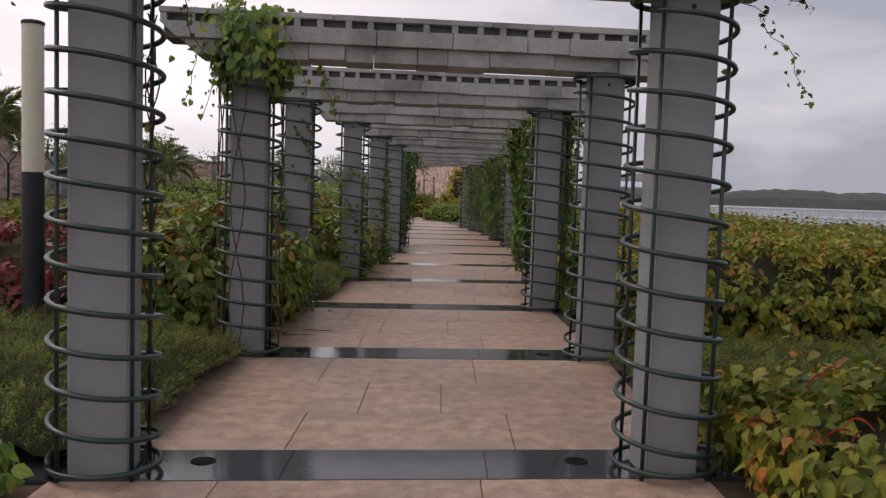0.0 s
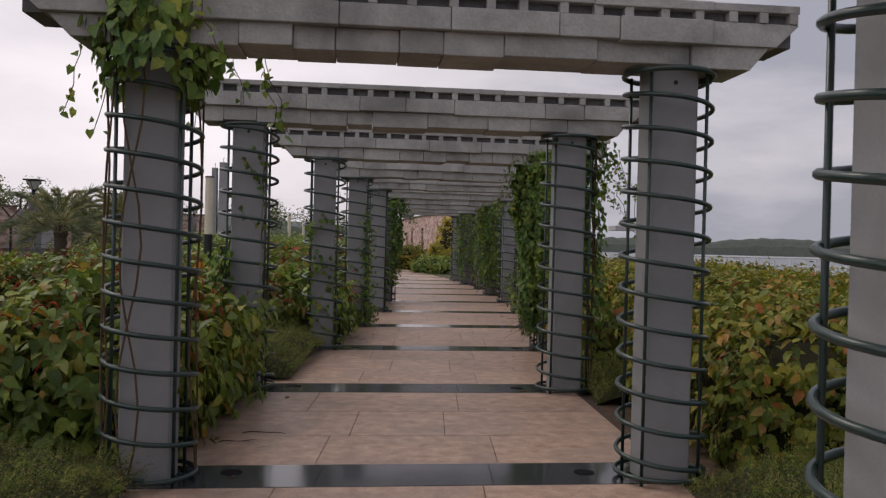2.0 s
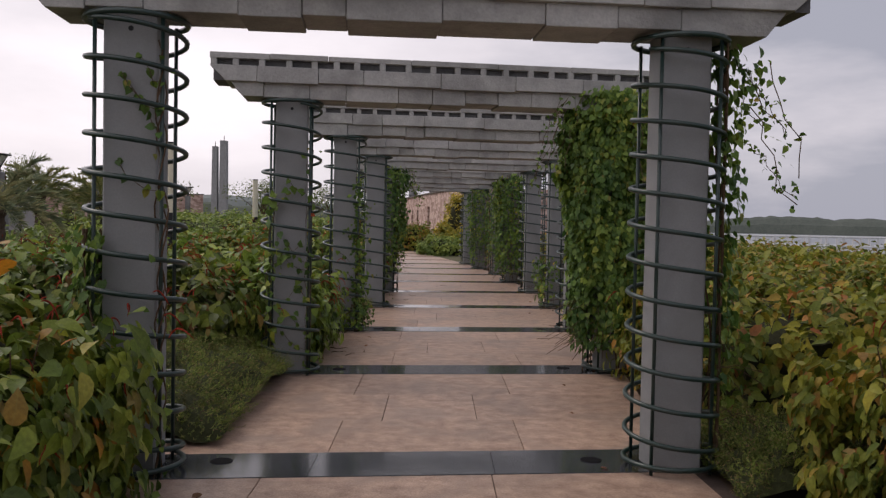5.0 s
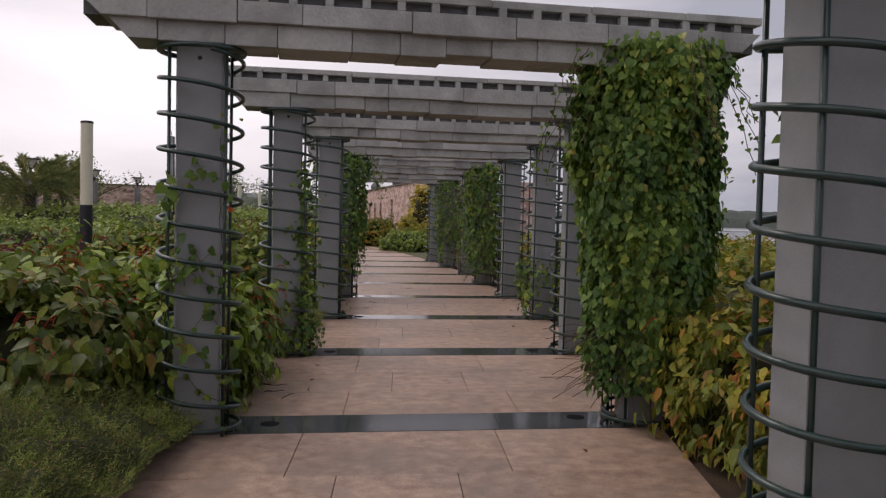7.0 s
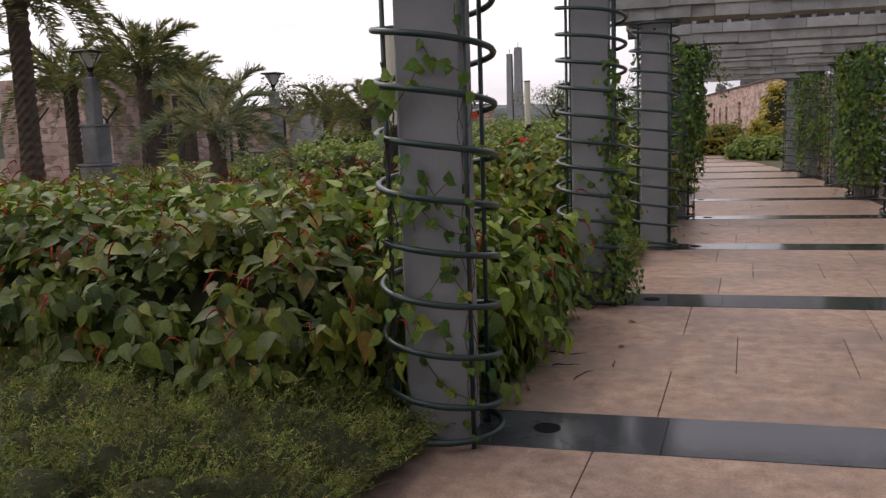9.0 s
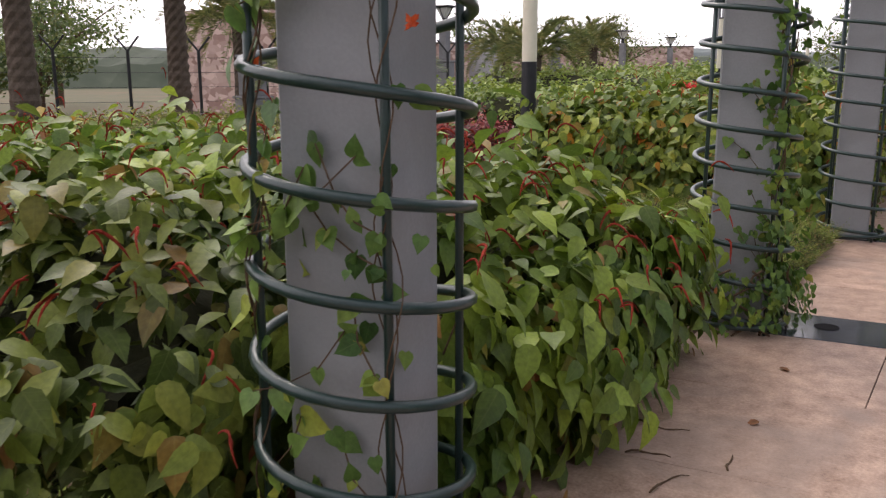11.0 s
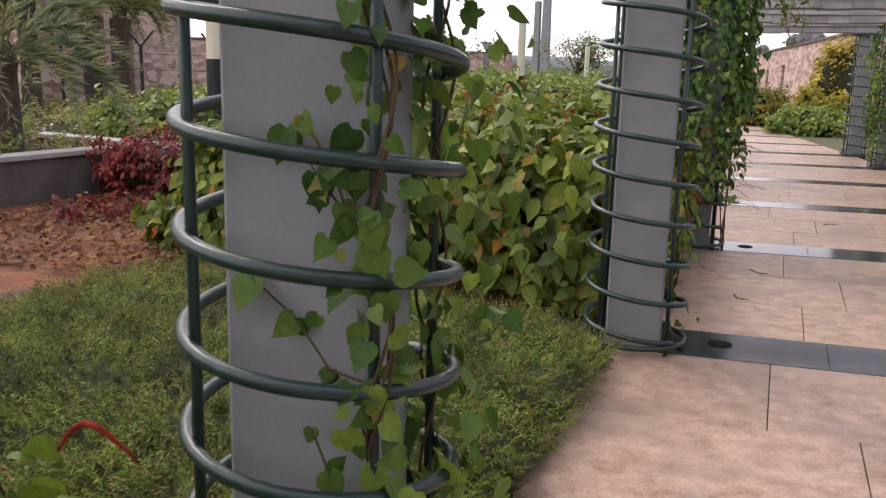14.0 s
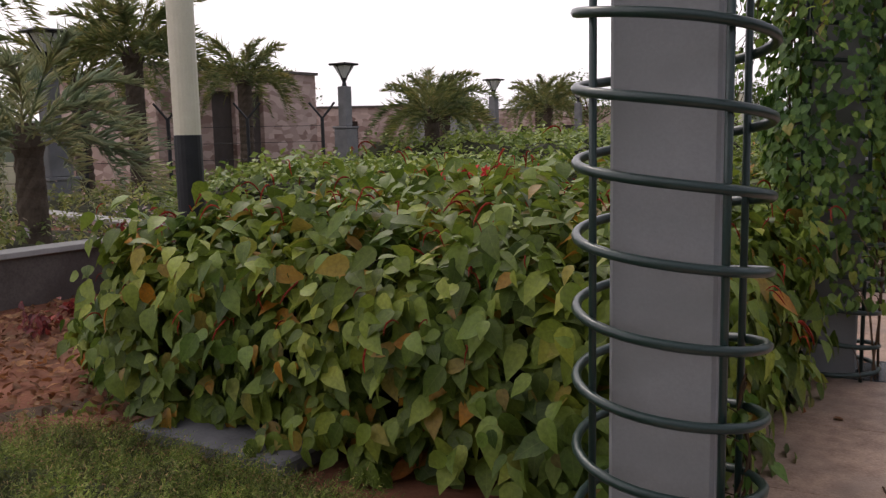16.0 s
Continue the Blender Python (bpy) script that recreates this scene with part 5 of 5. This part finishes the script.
for x, z, w in ((-0.75, 14.2, 1.1), (0.75, 15.2, 1.5)):
    bm = bmesh.new()
    box(bm, x - w / 2, x + w / 2, -0.6, 0.6, 0, z)
    for v in bm.verts:
        if v.co.z > 1:
            v.co.x = x + (v.co.x - x) * 0.75
    part("slab", bm, COLUMN, th)
    bm = bmesh.new()
    sweep(bm, [(x, 0, z), (x, 0, z + 0.9)], 0.06, 6)
    part("rod", bm, METAL, th)

# fence posts with forked tops, wired
th = thing("boundary_fence", Matrix(), "dark boundary fence with forked posts and wires", "fence")
FP = [(-27.0 + 1.12 * i, 19.2 + 1.5 * i) for i in range(12)]
for x, y in FP:
    bm = bmesh.new()
    sweep(bm, [(x, y, 0), (x, y, 2.2)], 0.045, 6)
    sweep(bm, [(x, y, 2.18), (x - 0.25, y - 0.2, 2.58)], 0.03, 5)
    sweep(bm, [(x, y, 2.18), (x + 0.25, y + 0.2, 2.58)], 0.03, 5)
    part("fence_post", bm, METAL, th)
for z in (0.4, 0.8, 1.2, 1.6, 2.0):
    bm = bmesh.new()
    sweep(bm, [(x, y, z) for x, y in FP], 0.008, 4)
    part("wire", bm, METAL, th)

# ---- lakeside railing and jetty ----
RAILM = mat("weathered_rail", (0.16, 0.16, 0.16), (0.26, 0.26, 0.255), 6, 0.6, 0.1, 60)
WHITE = mat("white_rail_paint", (0.55, 0.56, 0.57), (0.68, 0.69, 0.70), 3, 0.5, 0.05, 40)
th = thing("lakeside_railing", Matrix(), "weathered railing with stubby stone posts along the shore", "railing")
y = -12.0
while y < 95:
    p = part("stone_post", chamfer_box(0.24, 0.24, 1.15, 0.05), RAILM, th)
    p.location = (17.0, y, 0.07)
    y += 3.4
for z in (0.44, 0.08):
    bm = bmesh.new()
    sweep(bm, [(17.0, -12, z), (17.0, 95, z)], 0.03, 6)
    part("rail", bm, METAL, th)
th = thing("jetty", pose(17.5, 56.0, 0), "pale jetty with white railings over the lake", "jetty")
bm = bmesh.new()
box(bm, 0, 14, -1.5, 1.5, 0.05, 0.25)
part("deck", bm, HAZY, th)
for sy in (-1.45, 1.45):
    for i in range(15):
        bm = bmesh.new()
        sweep(bm, [(i, sy, 0.25), (i, sy, 1.25)], 0.07, 6)
        part("rail_post", bm, WHITE, th)
    for z in (0.7, 1.22):
        bm = bmesh.new()
        sweep(bm, [(0, sy, z), (14, sy, z)], 0.06, 6)
        part("rail", bm, WHITE, th)
for i in range(1, 14, 3):
    bm = bmesh.new()
    sweep(bm, [(i, 0, -3), (i, 0, 0.05)], 0.2, 8)
    part("pile", bm, HAZY, th)
th = thing("lakeside_shelter", pose(19.5, 78, 0), "small concrete shelter with a flat winged roof by the lake", "shelter")
bm = bmesh.new()
box(bm, -0.5, 0.5, -0.4, 0.4, -3, 3.2)
part("column", bm, HAZY, th)
bm = bmesh.new()
box(bm, -3.2, 2.0, -1.5, 1.5, 3.2, 3.6)
box(bm, -2.4, 1.4, -1.2, 1.2, 3.6, 3.9)
part("roof", bm, HAZY, th)

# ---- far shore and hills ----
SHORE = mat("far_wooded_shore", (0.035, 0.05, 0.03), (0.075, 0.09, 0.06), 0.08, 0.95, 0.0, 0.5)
# Distance haze is mixed straight into the next two colours.
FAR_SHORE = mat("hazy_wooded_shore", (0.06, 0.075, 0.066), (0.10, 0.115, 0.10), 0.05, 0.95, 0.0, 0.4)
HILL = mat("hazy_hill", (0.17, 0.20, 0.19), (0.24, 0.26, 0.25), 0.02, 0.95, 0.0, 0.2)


def ridge(name, pts, h, rough, seed, material, label, z0=-3.4, step=6.0):
    """A wooded rise along a line: rounded crowns on a bank."""
    bm = bmesh.new()
    P = []
    for (ax, ay), (bx, by) in zip(pts, pts[1:]):
        k = max(2, int(math.hypot(bx - ax, by - ay) / step))
        P += [(ax + (bx - ax) * i / k, ay + (by - ay) * i / k) for i in range(k)]
    rows = []
    for j, (u, f) in enumerate(((0, 0), (0.25, 0.55), (0.6, 0.85), (1.0, 1.0), (1.6, 0.9))):
        row = []
        for i, (x, y) in enumerate(P):
            nn = noise.noise((i * 0.05, seed, 0.0)) * 0.5 + noise.noise((i * 0.33, seed, j * 0.7)) * rough + noise.noise((i * 1.1, seed + 4, j * 1.3)) * rough * 0.7
            z = z0 + h * f * max(0.1, 1 + nn)
            away = Vector((x, y)).normalized() * (u * 22)
            row.append(bm.verts.new((x + away.x, y + away.y, z)))
        rows.append(row)
    for a, b in zip(rows, rows[1:]):
        for i in range(len(P) - 1):
            bm.faces.new((a[i], a[i + 1], b[i + 1], b[i]))
    return tagged(part(name, bm, material), label, "far shore", kind="structure")


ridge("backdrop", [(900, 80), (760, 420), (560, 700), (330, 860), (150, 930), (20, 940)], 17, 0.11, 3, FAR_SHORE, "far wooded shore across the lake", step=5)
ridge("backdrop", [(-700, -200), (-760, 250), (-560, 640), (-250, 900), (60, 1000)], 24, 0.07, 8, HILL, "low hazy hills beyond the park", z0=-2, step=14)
ridge("backdrop", [(-90, -60), (-95, 60), (-75, 130), (-30, 170), (14, 180)], 5.2, 0.3, 12, SHORE, "belt of trees round the park", z0=-0.2, step=2.2)
ridge("backdrop", [(-20, -70), (60, -75)], 6, 0.3, 15, SHORE, "belt of trees behind the start of the walkway", z0=-0.5, step=2.5)

# ---- drains and litter on the walkway ----
def drain(x, y):
    th = thing("floor_drain", pose(x, y, 0.0045, 0, 0, TURN), "small dark floor drain let into granite", "drain", "floor drains")
    bm = bmesh.new()
    lathe(bm, [(0.072, 0.0), (0.072, 0.003), (0.066, 0.004), (0.063, 0.001)], 20)
    part("rim", bm, HOLE, th)
    bm = bmesh.new()
    lathe(bm, [(0.064, 0.0012), (0.05, 0.002), (0.0005, 0.002)], 20)
    part("grate", bm, HOLE, th)


for (lx, ly), (rx, ry) in zip(LEFT[:8], RIGHT[:8]):
    drain(lx + 0.50, ly + 0.19)
    drain(rx - 0.50, ry + 0.09)


def twig(x, y, rz, L, seed):
    rng = np.random.default_rng(seed)
    bm = bmesh.new()
    pts = [(L * u - L / 2, 0.12 * L * math.sin(u * 4 + seed), 0.006 + 0.006 * math.sin(u * 9)) for u in np.linspace(0, 1, 8)]
    sweep(bm, pts, [0.004, 0.005, 0.005, 0.005, 0.004, 0.004, 0.003, 0.002], 5)
    ob = tagged(part("twig", bm, STEM), "thin dry brown twig lying on the paving", "twig", "fallen twigs")
    ob.matrix_basis = pose(x, y, 0.0, 0, 0, rz)


for i, (x, y, rz, L) in enumerate(((-1.1, 16.1, 60, 0.22), (-1.25, 16.3, 20, 0.18), (-0.95, 16.4, 110, 0.14), (-0.6, 24.3, -30, 0.2), (-1.35, 23.6, 10, 0.16), (-1.3, 23.2, 40, 0.15), (0.1, 27.4, 20, 0.18),
                                   (-1.35, 9.4, 0, 0.35), (-1.5, 9.1, 30, 0.3), (-1.3, 16.6, 15, 0.25), (-0.7, 23.3, -50, 0.18))):
    twig(x, y, rz, L, 200 + i)
rng = np.random.default_rng(9)
for i in range(16):
    y = rng.uniform(5.5, 26)
    x = mid_x(y) + rng.choice([-1, 1]) * rng.uniform(1.1, 1.6)
    me = leaf_mesh("fallen_leaf", LEAF_BIG, np.array([[0, 0, 0.012]]), np.array([[0.2, 0.1, 1.0]]), np.array([[1.0, 0, 0]]), np.array([rng.uniform(0.05, 0.09)]))
    ob = tagged(part_mesh("fallen_leaf", me, dry), "curled dry leaf on the paving", "leaf", "fallen leaves")
    ob.matrix_basis = pose(x, y, 0, 0, 0, rng.uniform(0, 360))

# ---- walkway: sandstone slabs between bands of dark granite ----
def make_walkway():
    bm = bmesh.new()
    ys = [-6, 2, 6, 10, 14, 18, 22, 26, 30, 34, 38, 42, 46, 52]
    row = [(bm.verts.new((mid_x(y) - 1.85, y, 0.0)), bm.verts.new((mid_x(y) + 1.85, y, 0.0))) for y in ys]
    low = [(bm.verts.new((mid_x(y) - 1.85, y, -0.2)), bm.verts.new((mid_x(y) + 1.85, y, -0.2))) for y in ys]
    for i in range(len(ys) - 1):
        bm.faces.new((row[i][0], row[i][1], row[i + 1][1], row[i + 1][0]))
        bm.faces.new((low[i][0], row[i][0], row[i + 1][0], low[i + 1][0]))
        bm.faces.new((row[i][1], low[i][1], low[i + 1][1], row[i + 1][1]))
    bm.faces.new((row[0][1], row[0][0], low[0][0], low[0][1]))
    bm.transform(Matrix.Translation((0, 0, -0.012)))
    walk_bed = tagged(part("pavement", bm, MORTAR), "walkway of pinkish sandstone slabs with granite bands", "walkway", kind="structure")
    rnd = random.Random(5)
    skew = math.tan(radians(TURN))
    n = len(MID)

    def slab(x0, x1, y0, y1, base_y, cx, material, name, gap=0.008, z=0.0):
        """A slab between skewed courses; y is taken at the walkway's middle."""
        bm = bmesh.new()
        g = gap / 2
        quad = [(x0 + g, y0 + g), (x1 - g, y0 + g), (x1 - g, y1 - g), (x0 + g, y1 - g)]
        top = []
        for x, y in quad:
            wy = base_y + y + x * skew
            wx = mid_x(wy) + x if abs(x) > 1.6 else cx + x
            top.append(bm.verts.new((wx, wy, z)))
        mid = [bm.verts.new((v.co.x + dx * 0.0015, v.co.y + dy * 0.0015, z - 0.003)) for v, (dx, dy) in zip(top, ((-1, -1), (1, -1), (1, 1), (-1, 1)))]
        bot = [bm.verts.new((v.co.x, v.co.y, z - 0.02)) for v in mid]
        bm.faces.new(top)
        for a, b in ((top, mid), (mid, bot)):
            for k in range(4):
                bm.faces.new((b[k], b[(k + 1) % 4], a[(k + 1) % 4], a[k]))
        return part(name, bm, material, walk_bed)
    joints = ((-0.68, 0.69), (-0.41, 0.27), (-0.88, 0.54))
    for i in range(-3, n + 3):
        if i < 0:
            cx, cy = MID[0][0], MID[0][1] + i * 3.5
        elif i >= n:
            cy = MID[-1][1] + (i - n + 1) * 3.5
            cx = mid_x(cy)
        else:
            cx, cy = MID[i]
        nx, ny = (MID[i + 1] if 0 <= i < n - 1 else (mid_x(cy + 3.5), cy + 3.5))
        half = 1.84
        y0 = -COL_D / 2 - 0.04
        # granite band, in three lengths
        e = [-half - 0.25, -0.62, 0.55, half + 0.25]
        if i < n:
            for a, b in zip(e, e[1:]):
                slab(a, b, y0, y0 + 0.54, cy, cx, GRANITE, "granite_slab", gap=0.005, z=0.004)
        end = ny - cy + y0
        start = y0 + 0.54
        rows = [start, start + (end - start) * 0.31, start + (end - start) * 0.65, end]
        for k in range(3):
            sx = (nx - cx) * (k + 0.5) / 3
            js = [-half] + [j + rnd.uniform(-0.06, 0.06) for j in joints[k]] + [half]
            for a, b in zip(js, js[1:]):
                slab(a, b, rows[k], rows[k + 1], cy, cx + sx, SLAB, "sandstone_slab")


make_walkway()
